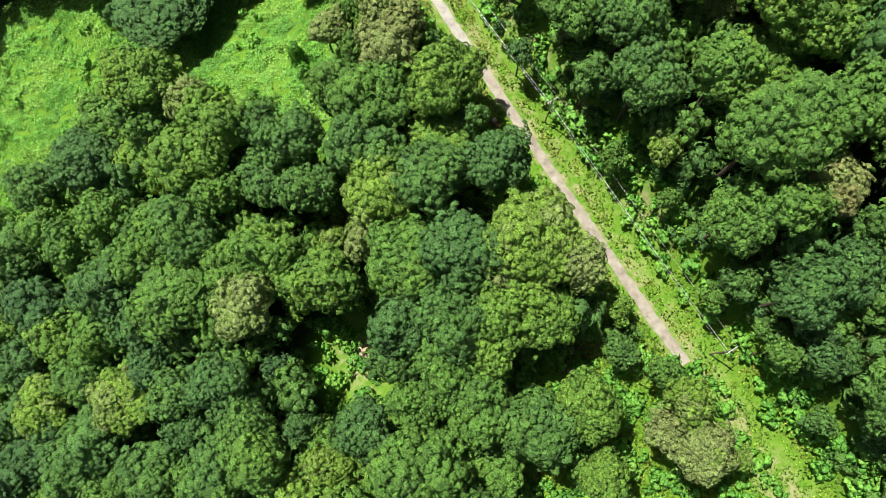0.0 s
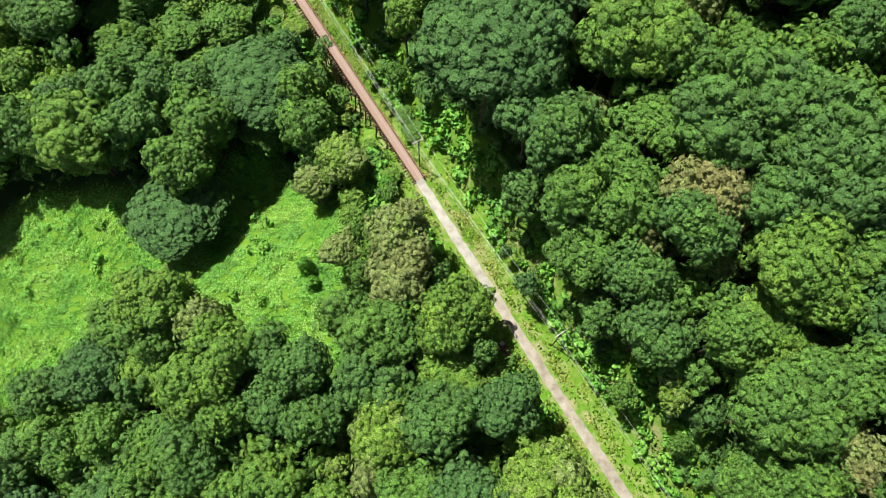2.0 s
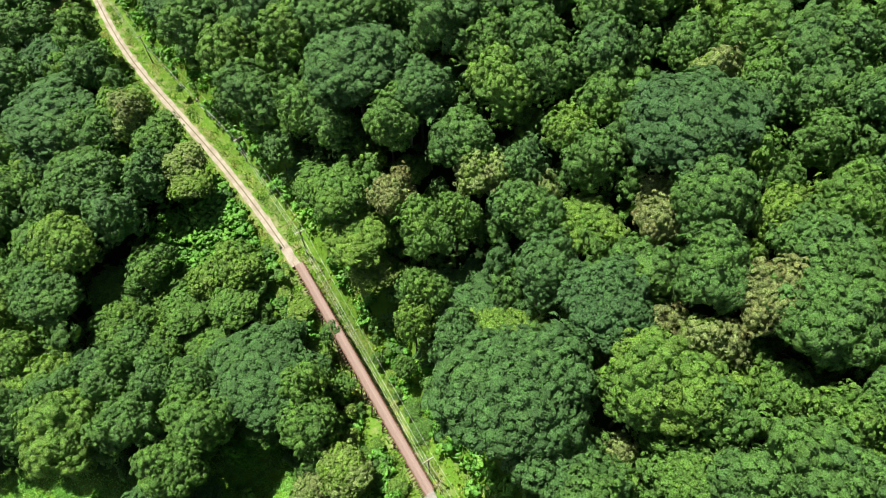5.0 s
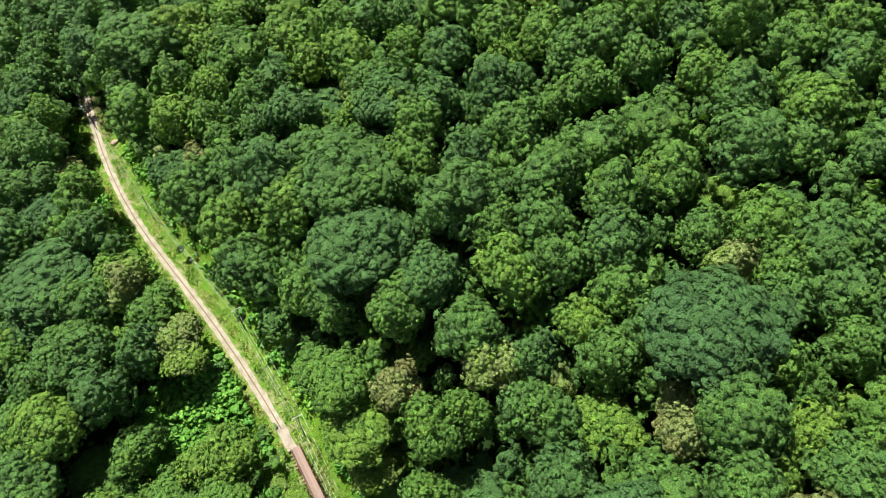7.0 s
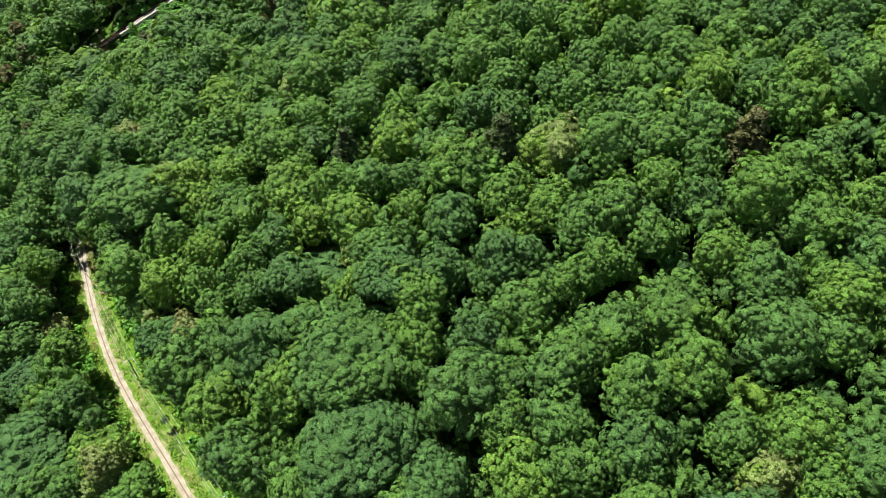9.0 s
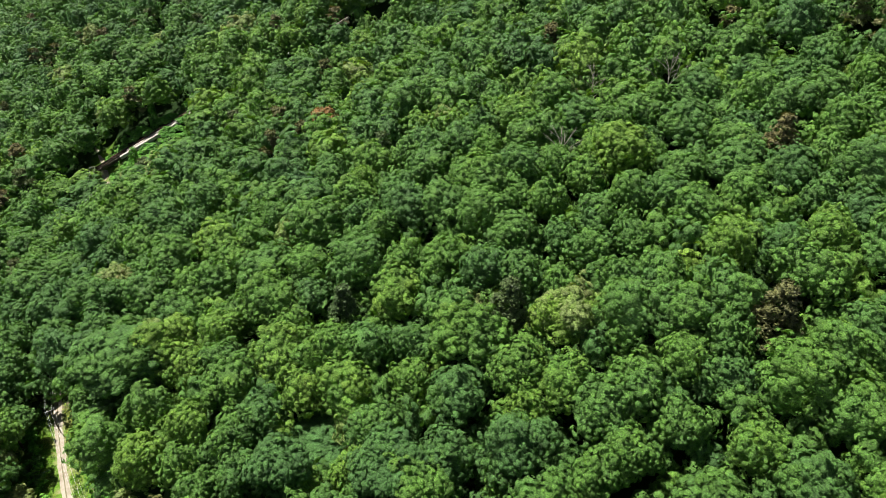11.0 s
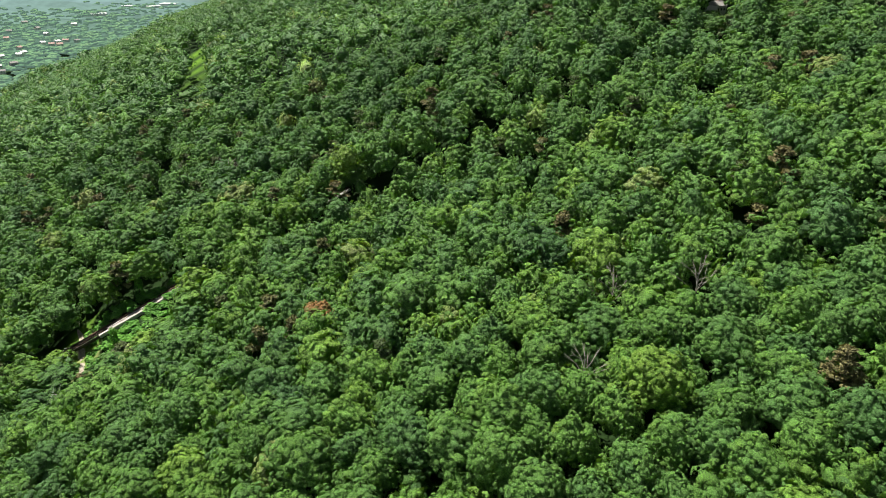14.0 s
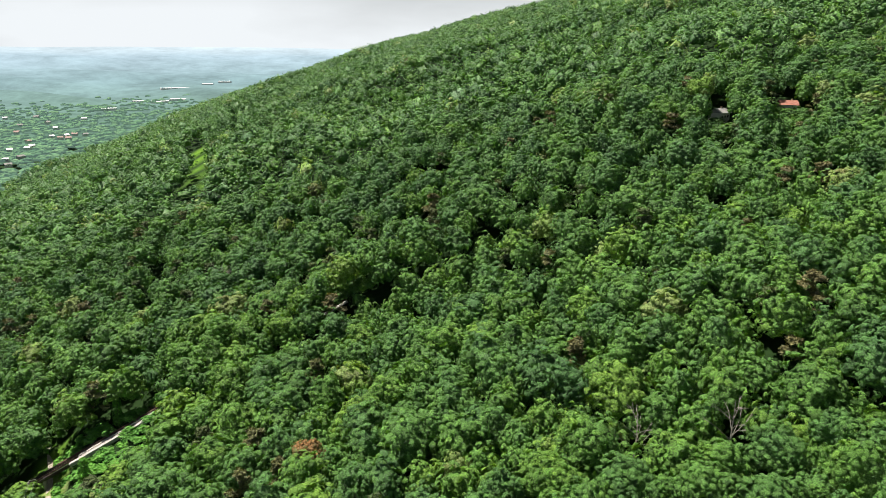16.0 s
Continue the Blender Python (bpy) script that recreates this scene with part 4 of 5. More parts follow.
marked = LEFT_SLOPE + LEFT_SLOPE_LOW + TRAIL_SIDE + RIGHT_BANK + MEADOW_EDGE + BELOW_TRESTLE + ABOVE_TRESTLE + UPPER_BANK + BEND_UPHILL + BEND
lean_to = []
for x, y, r, h in marked:
    if mask_of(DELL, x, y) > 0.3 and h != 80:   # the dell is open
        continue
    # LEFT_SLOPE_LOW hues darkened, standing in for the deep shade there
    hue = 69 if h == 58 and r > 10 else h - 20 if (x, y, r, h) in LEFT_SLOPE_LOW else max(h - 12, 20) if (x, y, r, h) in MEADOW_EDGE else 79 if (x, y, r, h) in BELOW_TRESTLE and h > 79 else h + 6 if (x, y, r, h) in LEFT_SLOPE and h < 60 else h
    d = float(across(x, y))
    if r < 10 or h != 58:
        r = min(r, max(2.8, 0.86 * d - 4.6)) if d > 0 else min(r, max(3.0, -0.58 * d))
    r = min(r, 10.2)
    if -50 < d < 0 and 84 < y < 150:
        r = min(r, max(3.0, -0.48 * d))
    if -95 < x < -46 and 120 < y < 156:
        r = min(r, 6.2)
    lean_to.append((x, y, r, hue, 0.50 if -95 < x < -46 and 120 < y < 156 else 0.66 if -30 < d < 0 and y > 84 else 0.74 if 0 < d < 17 and y > 150 else 1.0))
    taken.setdefault((int(x // 12.0), int(y // 12.0)), []).append((x, y, r))
NEAR_BOX = (-128, 92, -34, 176)
near = plant(*NEAR_BOX, 5.6, 8.8, rs, taken, wooded, 0.61)
near += plant(*NEAR_BOX, 2.8, 4.2, rs, taken, wooded, 0.56)


def beyond_near(x, y):
    return wooded(x, y) & ~((x > NEAR_BOX[0]) & (x < NEAR_BOX[1]) & (y < NEAR_BOX[3]))


mid = plant(-330, 320, -34, 340, 6.0, 10.4, rs, taken, beyond_near, 0.59)
farther = plant(-520, 420, 340, 680, 6.2, 10.8, rs, taken, wooded, 0.59)
filler = plant(-330, 320, -34, 400, 3.4, 5.4, rs, taken, beyond_near, 0.56)
filler_far = plant(-420, 400, 400, 680, 3.6, 5.4, rs, taken, wooded, 0.63)
remote = plant(-1000, 700, 680, 1500, 7.4, 11.5, rs, taken, lambda x, y: wooded(x, y) & (across(x, y) > -215) & (across(x, y) < 900), 0.64)
remote += plant(-1300, 1000, 1500, 2500, 10.0, 15.0, rs, taken, lambda x, y: wooded(x, y) & (across(x, y) > -190) & (across(x, y) < 950), 0.62)

# nearest trees: each a thing with trunk and crown
templates = {}


def tree_thing(r, hue_k):
    library, breadth = (SLIM, 0) if r < 5.2 else (BROAD, 1) if r < 8.2 else (GREAT, 2)
    shape = rs.randint(len(library))
    key = (breadth, shape, hue_k)
    if key not in templates:
        v, f, n, shift, rim = library[shape]
        root = new("broadleaf_tree")
        tagged(root, "%s broadleaf tree with dense %s crown on slope" % (("small", "tall", "broad")[breadth], WORDS[hue_k]), "tree", "trees of the near woods")
        link_mesh("crown", v, f, LEAF, root, hue=np.clip(HUES[hue_k] + shift, 0, 0.94), normals=n, extra={"rim": rim})
        part("trunk", trunk_bm(np.random.RandomState(shape)), BARK, root)
        templates[key] = [root, False]
    return templates[key]


def tree_height(r):
    return float(np.interp(r, [1, 2.8, 4.5, 6, 8, 10.5], [0.40, 0.60, 0.92, 1.09, 1.20, 1.31]))


def place_tree(x, y, r, hue, lower=1.0):
    k = int(np.argmin([abs(hue - h) for h in HUES]))
    t = tree_thing(r, k)
    s = r / 5.9
    m = pose(x, y, float(land(x, y)), 0, 0, rs.uniform(0, 360)) @ Matrix.Diagonal((s, s, tree_height(r) * rs.uniform(0.94, 1.06) * lower, 1))
    if t[1]:
        copy_thing(t[0], m)
    else:
        t[0].matrix_basis = m
        t[1] = True


def squat(x, y):
    """Young growth stands low in the open ravine south of the railway, and garden trees below the houses."""
    t = track_gap(x, y)[1]
    below = (x - TRACK_A.x) * 0.4396 - (y - TRACK_A.y) * 0.8982
    low = 1 - 0.55 * float(step(-6, 0, below) * step(95, 60, below) * step(-0.1, 0.08, t) * step(0.50, 0.38, t))
    for hx, hy in ((225, 682), (202, 604), (159, 601), (89, 796)):
        slope_x, slope_y = -0.40, -0.917
        along = (x - hx) * slope_x + (y - hy) * slope_y
        if 0 < along < 70 and abs((x - hx) * slope_y - (y - hy) * slope_x) < 9:
            low = min(low, max(0.3, (5 + 0.25 * along) / 24))
    if -95 < x < -46 and 120 < y < 156:
        low = min(low, 0.50)
    if 690 < y < 832 and abs(x + 220 + (y - 690) * 0.243) < 17:
        low = min(low, 0.42)
    return low


for x, y, r, hue, lower in lean_to:
    place_tree(x, y, r, hue / 100, lower)
    ring = np.radians(np.arange(0, 360, 30))
    if r > 4 and mask_of(MEADOW, x + np.cos(ring) * (r + 2), y + np.sin(ring) * (r + 2)).max() > 0.6:   # grown to the ground at the wood's edge
        place_tree(x + rs.uniform(-1.5, 1.5), y + rs.uniform(-1.5, 1.5), r * 0.88, hue / 100, lower * 0.66)
for k, side in enumerate((-5.5, -7.5, -5, -8, -6, -4.8, -7, -5.6, -8, -5, -6.5, 5.5, 6.5, 5.2, 7, 5.6)):
    f = 0.06 + 0.085 * (k if side < 0 else k - 9.4)
    x, y = BRIDGE_A[0] + (BRIDGE_B[0] - BRIDGE_A[0]) * f + side * 0.86, BRIDGE_A[1] + (BRIDGE_B[1] - BRIDGE_A[1]) * f + side * 0.52
    r = rs.uniform(2.6, 3.8)
    place_tree(x, y, r, rs.choice([0.4, 0.5, 0.6, 0.7]), max(0.2, (TRAIL_Z - 1.2 - float(land(x, y))) / (22.2 * tree_height(r))))
near.sort(key=lambda p: abs(p[0] + 8) + 0.25 * abs(p[1] - 80))
SINGLE = 270 - len(marked)
for x, y, r in near[:SINGLE]:
    place_tree(x, y, r, stand_hue(x, y, rs), squat(x, y))


def woods(name, label, spots, library, mat=LEAF, width=5.9, fixed=None, tall=1.0, base_of=land):
    """Woods that nobody could count: one mesh."""
    vs, fs, hs, ns, rims, base = [], [], [], [], [], 0
    sx, sy = np.array([p[0] for p in spots]), np.array([p[1] for p in spots])
    ground_z = base_of(sx, sy)
    for (x, y, r), z in zip(spots, ground_z):
        v, f, n, shift, rim = library[rs.randint(len(library))]
        a, s = rs.uniform(0, 6.283), r / width
        t = tree_height(r) * rs.uniform(0.93, 1.09) * tall * squat(x, y)
        c, sn = math.cos(a) * s, math.sin(a) * s
        vs.append(np.stack([v[:, 0] * c - v[:, 1] * sn + x, v[:, 0] * sn + v[:, 1] * c + y, v[:, 2] * t + z], -1))
        ca, sa = math.cos(a), math.sin(a)
        ns.append(np.stack([n[:, 0] * ca - n[:, 1] * sa, n[:, 0] * sa + n[:, 1] * ca, n[:, 2]], -1))
        fs.append(f + base)
        hs.append(np.clip((stand_hue(x, y, rs) if fixed is None else rs.uniform(*fixed)) + shift, 0, 0.94))
        rims.append(rim)
        base += len(v)
    ob = link_mesh(name, np.concatenate(vs), np.concatenate(fs), mat, hue=np.concatenate(hs), normals=np.concatenate(ns), extra={"rim": np.concatenate(rims)})
    return tagged(ob, label, "woods", kind="stuff")


def split(spots, share):
    r = np.random.RandomState(len(spots))
    pick = r.uniform(size=len(spots)) < share
    return [p for p, k in zip(spots, pick) if k], [p for p, k in zip(spots, pick) if not k]


pines_mid, mid = split(mid, 0.035)
pines_far, farther = split(farther, 0.075)
woods("hillside_woods", "dense summer broadleaf woods covering the hillside", [p for p in near[SINGLE:] if p[2] > 4.4] + mid, MIDDLE, LEAF_SPRIGS)
woods("upper_woods", "dense broadleaf woods higher on the mountainside", farther, LARGE, LEAF_BOUGHS)
woods("young_trees", "smaller shaded trees filling gaps in the woods", filler + [p for p in near[SINGLE:] if p[2] <= 4.4], LITTLE, LEAF_SPRIGS)
woods("far_young_trees", "smaller trees between the crowns higher up", filler_far, FARAWAY, LEAF_BOUGHS)
woods("far_woods", "far broadleaf woods on the mountain slope", remote, FARAWAY, LEAF_MASSES)
woods("pine_grove", "scattered olive-brown pines among the broadleaf woods", pines_mid, PINES, NEEDLE, 5.2, (0.1, 0.9))
woods("far_pines", "far olive-brown pines on the slope", pines_far, PINES_FAR, NEEDLE, 5.2, (0.2, 1.0))

# undergrowth in the shade and low bushes along the edges
low = [(x, y, r) for x, y, r in zip(rs.uniform(-130, 95, 2600), rs.uniform(-34, 270, 2600), rs.uniform(1.6, 3.4, 2600))]
lx, ly = np.array([p[0] for p in low]), np.array([p[1] for p in low])
fine = (openness(lx, ly) < 0.5) & seen_ground(lx, ly) & (np.abs(across(lx, ly)) < 34)
SHRUB = [(v * np.array([1, 1, 0.42]) - np.array([0, 0, 3.3]), f, n, h, e) for v, f, n, h, e in SCRUB]
LOWBUSH = [(v * np.array([1, 1, 0.42]) - np.array([0, 0, 3.3]), f, n, h, e) for v, f, n, h, e in LITTLE]
BUSH = [(v * np.array([1, 1, 0.42]) - np.array([0, 0, 3.3]), f, n, h, e) for v, f, n, h, e in (crown(270 + s, 6, 10, 2.1, 1, 5, -0.2) for s in range(5))]
deep = [(x, y, r) for x, y, r in zip(rs.uniform(-200, 180, 3600), rs.uniform(-34, 360, 3600), rs.uniform(2.8, 4.8, 3600))]
dx, dy = np.array([p[0] for p in deep]), np.array([p[1] for p in deep])
thick = wooded(dx, dy) & seen_ground(dx, dy)
woods("undergrowth", "dark green undergrowth beneath the trees", [p for p, k in zip(low, fine) if k] + [p for p, k in zip(deep, thick) if k], SHRUB)
edge = [(x, y, r) for x, y, r in zip(rs.uniform(-140, 80, 14000), rs.uniform(-34, 270, 14000), rs.uniform(0.8, 2.1, 14000))]
ex, ey = np.array([p[0] for p in edge]), np.array([p[1] for p in edge])
ed = across(ex, ey)
fine = (((ed > -14) & (ed < -4.5)) | ((ed > 6.5) & (ed < 15.5)) | (mask_of(VERGE, ex, ey) > 0.5) | (mask_of(THICKET, ex, ey) > 0.5) | (mask_of(DELL, ex, ey) > 0.3)) & (rs.uniform(size=14000) < 0.8) & (np.hypot(ex - 11.2, ey - 53.2) > 4)
woods("edge_bushes", "low bright green bushes and brambles along the trail", [p for p, k in zip(edge, fine) if k][:2300], BUSH, VINE, 5.9, (0.0, 0.75))


hump = [(x, y, r) for x, y, r in zip(rs.uniform(-145, -12, 260), rs.uniform(38, 112, 260), rs.uniform(0.45, 1.0, 260) ** 2 * 1.7)]
hx, hy = np.array([p[0] for p in hump]), np.array([p[1] for p in hump])
fine = (mask_of(MEADOW, hx, hy) > 0.6) & (ripple(hx, hy, 30, 57) + rs.uniform(-0.8, 0.8, 260) > 0.1)
woods("creeper_hummocks", "small bushes smothered by bright green creeper on the open slope", [p for p, k in zip(hump, fine) if k], BUSH, VINE, 5.9, (0.4, 0.9))


dell = [(x, y, r) for x, y, r in zip(rs.uniform(-92, -50, 420), rs.uniform(138, 178, 420), rs.uniform(1.2, 2.8, 420))]
dx, dy = np.array([p[0] for p in dell]), np.array([p[1] for p in dell])
fine = (mask_of(DELL, dx, dy, 6.0) > 0.3) & (across(dx, dy) < -4.5)
woods("dell_creeper", "bright green creeper-hung bushes filling the open dell", [p for p, k in zip(dell, fine) if k], BUSH, VINE, 5.9, (0.1, 0.6))


# creeper-hung bushes and young trees beside the incline railway
bx, by = rs.uniform(-215, -60, 1500), rs.uniform(400, 520, 1500)
gap, along_t = track_gap(bx, by)
fine = ((along_t > 0.1) & (along_t < 0.5) & (gap > 3.6) & (gap < 36)) & (np.abs(across(bx, by)) > 3.5) & ((openness(bx, by) > 0.4) | (gap < 17)) & (rs.uniform(size=1500) < 0.8)
woods("trackside_bushes", "low bright green creeper-hung bushes beside the incline railway", [(x, y, r) for x, y, r, k in zip(bx, by, rs.uniform(1.8, 3.4, 1500), fine) if k], LOWBUSH, VINE, 5.9, (0.0, 0.45))
side_t = np.arange(0.5, 1.25, 0.022)
flank = []
for t in side_t:
    for s in (-1, 1):
        q = rs.uniform(4.2, 5.6) * s
        flank.append((TRACK_A.x + t * (TRACK_B.x - TRACK_A.x) + 0.4396 * q, TRACK_A.y + t * (TRACK_B.y - TRACK_A.y) - 0.8982 * q, rs.uniform(2.6, 3.8)))
woods("flanking_trees", "small trees leaning over the upper incline railway", flank, LITTLE, LEAF, 5.9, None, 0.62)


def carpet(name, label, n, region, density_mask, mat, size, rise, hues, seed):
    """Leaves or blades lying over open ground: one mesh."""
    r = np.random.RandomState(seed)
    x, y = r.uniform(region[0], region[1], n), r.uniform(region[2], region[3], n)
    ok = r.uniform(size=n) < density_mask(x, y)
    x, y = x[ok], y[ok]
    d = across(x, y)
    bump = step(6, 14, np.abs(d)) * (0.55 * ripple(x, y, 7, 21) + 0.35 * ripple(x, y, 3.4, 22))
    e = 0.4
    nx = -(land(x + e, y) - land(x - e, y)) / (2 * e)
    ny = -(land(x, y + e) - land(x, y - e)) / (2 * e)
    nrm = np.stack([nx, ny, np.ones(len(x))], -1)
    nrm /= np.linalg.norm(nrm, axis=1)[:, None]
    p = np.stack([x, y, land(x, y) + bump + rise * r.uniform(0.1, 1, len(x)) ** 2], -1)
    v, f, n = leaf_tris(p, nrm, size, r, 0.36, 0.75)
    h = np.clip(hues[0] + (hues[1] - hues[0]) * (0.5 + 0.45 * ripple(x, y, 16, seed) + 0.25 * ripple(x, y, 5, seed + 1)), 0, 1)
    ob = link_mesh(name, v, f, mat, hue=np.repeat(h, 3), normals=n)
    return tagged(ob, label, "groundcover", kind="stuff")


carpet("vine_carpet", "bright green creeping vines smothering the open slope", 600000, (-145, -10, 34, 180), lambda x, y: np.maximum(mask_of(MEADOW, x, y), mask_of(DELL, x, y)) ** 2, VINE, 0.37, 0.55, (0.15, 0.95), 61)
carpet("verge_grass", "sunlit grass and weeds on the trail verges", 1200000, (-140, 85, -34, 300), lambda x, y: np.where((across(x, y) > -8) & (across(x, y) < 10.5), step(1.3, 2.2, np.abs(across(x, y))) * (0.55 + 0.45 * ripple(x, y, 9, 64)), mask_of(VERGE, x, y)), GRASS, 0.42, 0.45, (0.0, 1.0), 63)


# ---- the far valley ----
FAR_R0, FAR_R1 = 1500.0, 4880.0


def far_height(r):
    return -138 + 263 * np.clip((r - FAR_R0) / (FAR_R1 - FAR_R0), 0, 1) ** 1.7


def valley_backdrop():
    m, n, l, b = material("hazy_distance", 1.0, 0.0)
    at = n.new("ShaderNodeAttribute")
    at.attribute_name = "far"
    # haze painted into the glow: paler, bluer and less mottled with distance
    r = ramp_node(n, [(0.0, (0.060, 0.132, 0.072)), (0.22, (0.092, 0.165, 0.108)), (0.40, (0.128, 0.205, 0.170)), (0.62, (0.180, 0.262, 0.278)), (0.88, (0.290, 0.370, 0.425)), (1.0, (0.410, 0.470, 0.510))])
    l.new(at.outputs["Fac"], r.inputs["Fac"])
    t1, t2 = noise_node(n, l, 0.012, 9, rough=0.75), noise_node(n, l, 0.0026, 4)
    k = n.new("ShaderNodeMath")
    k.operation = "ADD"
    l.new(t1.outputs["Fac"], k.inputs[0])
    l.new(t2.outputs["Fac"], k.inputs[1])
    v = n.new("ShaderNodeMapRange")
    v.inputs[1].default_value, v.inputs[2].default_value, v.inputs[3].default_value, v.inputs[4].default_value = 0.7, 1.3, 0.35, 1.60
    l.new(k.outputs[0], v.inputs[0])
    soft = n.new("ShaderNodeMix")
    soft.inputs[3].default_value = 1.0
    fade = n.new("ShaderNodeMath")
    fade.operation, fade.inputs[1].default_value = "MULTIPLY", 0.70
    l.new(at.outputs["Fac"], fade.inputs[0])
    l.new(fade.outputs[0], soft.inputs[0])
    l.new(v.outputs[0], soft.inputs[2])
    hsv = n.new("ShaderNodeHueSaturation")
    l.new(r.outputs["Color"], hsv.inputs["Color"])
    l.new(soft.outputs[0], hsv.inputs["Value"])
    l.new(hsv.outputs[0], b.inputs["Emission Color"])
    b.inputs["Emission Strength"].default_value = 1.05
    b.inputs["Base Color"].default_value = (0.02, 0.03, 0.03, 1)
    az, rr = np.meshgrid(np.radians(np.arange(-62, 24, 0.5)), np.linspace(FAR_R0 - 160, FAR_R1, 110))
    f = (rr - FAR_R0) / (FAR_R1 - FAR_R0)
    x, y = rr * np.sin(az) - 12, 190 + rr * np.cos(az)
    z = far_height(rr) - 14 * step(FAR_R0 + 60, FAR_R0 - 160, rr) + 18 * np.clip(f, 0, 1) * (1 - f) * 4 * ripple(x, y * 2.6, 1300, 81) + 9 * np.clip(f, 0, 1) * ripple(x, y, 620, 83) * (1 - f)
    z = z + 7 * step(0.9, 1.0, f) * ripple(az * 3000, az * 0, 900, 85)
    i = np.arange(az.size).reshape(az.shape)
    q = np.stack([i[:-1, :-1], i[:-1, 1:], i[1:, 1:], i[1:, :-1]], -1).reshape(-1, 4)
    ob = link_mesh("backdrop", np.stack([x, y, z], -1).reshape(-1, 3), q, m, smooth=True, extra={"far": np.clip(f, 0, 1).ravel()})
    tagged(ob, "hazy distant valley with wooded flats and low blue hills", "backdrop", kind="structure")


valley_backdrop()
vr = np.random.RandomState(91)
HUMMOCK = [crown(450 + s, 6, 0, 1.0, 2, 5, -0.1, 5.8, 8.5, 13.0) for s in range(5)]
VALLEY_HOUSES = [(-1065, 1734, 20), (-1024, 1679, 35), (-1125, 1917, 10), (-1132, 1946, 50), (-1125, 2073, 20), (-1133, 2117, 70), (-1120, 2140, 15), (-1104, 2076, 40), (-1090, 2144, 60), (-1302, 2316, 80), (-1289, 2133, 30), (-1225, 2228, 5), (-1393, 2407, 45), (-1233, 2412, 10), (-1469, 2363, 15), (-1045, 1760, 60), (-1150, 1880, 35), (-1180, 2010, 75), (-1350, 2250, 20), (-1160, 2090, 50)]
vx, vy = vr.uniform(-2900, -250, 40000), vr.uniform(1000, 4500, 40000)
vd, vrad = across(vx, vy), np.hypot(vx + 12, vy - 190)
pick = (vd < -190) & (vx > -12 - 0.72 * (vy - 190)) & (vrad > 1350) & (vrad < 4400) & (0.9 * ripple(vx, vy, 190, 95) + vr.uniform(-1, 1, 40000) > -0.45)
for hx, hy, turn in VALLEY_HOUSES:
    pick &= np.hypot(vx - hx - 8, vy - hy + 14) > 17
wide = vr.uniform(11, 19, 40000)
near_valley = pick & (vr.uniform(size=40000) < np.interp(vrad, [2000, 2500, 3100], [1.0, 0.7, 0.0]))


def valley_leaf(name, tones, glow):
    """Trees of the far valley, part of the distance: haze painted as pale tones and glow."""
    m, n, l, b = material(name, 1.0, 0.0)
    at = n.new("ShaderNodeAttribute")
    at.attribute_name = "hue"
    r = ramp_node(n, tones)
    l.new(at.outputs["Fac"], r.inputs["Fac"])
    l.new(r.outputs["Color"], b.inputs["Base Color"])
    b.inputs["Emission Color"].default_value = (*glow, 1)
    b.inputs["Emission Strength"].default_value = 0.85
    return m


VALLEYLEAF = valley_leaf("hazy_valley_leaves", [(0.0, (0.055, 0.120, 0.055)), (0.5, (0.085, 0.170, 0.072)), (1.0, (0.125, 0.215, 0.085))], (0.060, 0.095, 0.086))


def valley_floor(x, y):
    return np.maximum(far_height(np.hypot(x + 12, y - 190)) - 2, land(x, y))


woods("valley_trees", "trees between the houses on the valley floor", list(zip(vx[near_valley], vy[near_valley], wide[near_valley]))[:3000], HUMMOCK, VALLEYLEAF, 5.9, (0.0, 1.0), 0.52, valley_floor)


def house(x, y, z, wide, deep, tall, turn, roof_mat, label, name="house"):
    root = new(name)
    root.matrix_world = pose(x, y, z, 0, 0, turn)
    tagged(root, label, "house")
    wall = part("wall", box(bmesh.new(), (wide, deep, tall + 2), pose(0, 0, tall / 2 - 1)), WALLM, root)
    e, h = 0.6, deep * 0.30
    bm = bmesh.new()
    v = [bm.verts.new(c) for c in ((-wide / 2 - e, -deep / 2 - e, tall - 0.25), (wide / 2 + e, -deep / 2 - e, tall - 0.25), (wide / 2 + e, deep / 2 + e, tall - 0.25), (-wide / 2 - e, deep / 2 + e, tall - 0.25), (-wide / 2 - e, 0, tall + h), (wide / 2 + e, 0, tall + h))]
    for f in ((0, 1, 5, 4), (2, 3, 4, 5), (1, 2, 5), (3, 0, 4), (3, 2, 1, 0)):
        bm.faces.new([v[k] for k in f])
    part("roof", bm, roof_mat, root)
    for k in range(3):
        part("window", box(bmesh.new(), (1.3, 0.12, 1.4), pose(-wide * 0.3 + k * wide * 0.3, -deep / 2 - 0.02, tall * 0.5)), GLASS, wall)
    part("chimney", box(bmesh.new(), (0.8, 0.8, 1.8), pose(wide * 0.25, deep * 0.12, tall + h)), ROCK, root)


def flat_hall(x, y, z, wide, deep, tall, turn):
    root = new("warehouse")
    root.matrix_world = pose(x, y, z, 0, 0, turn)
    tagged(root, "long low warehouse with a white flat roof in the valley", "warehouse")
    part("wall", box(bmesh.new(), (wide, deep, tall + 4), pose(0, 0, tall / 2 - 2)), WALLM, root)
    part("roof", box(bmesh.new(), (wide + 1, deep + 1, 0.6), pose(0, 0, tall + 0.3), 0.1), ROOFWHITE, root)


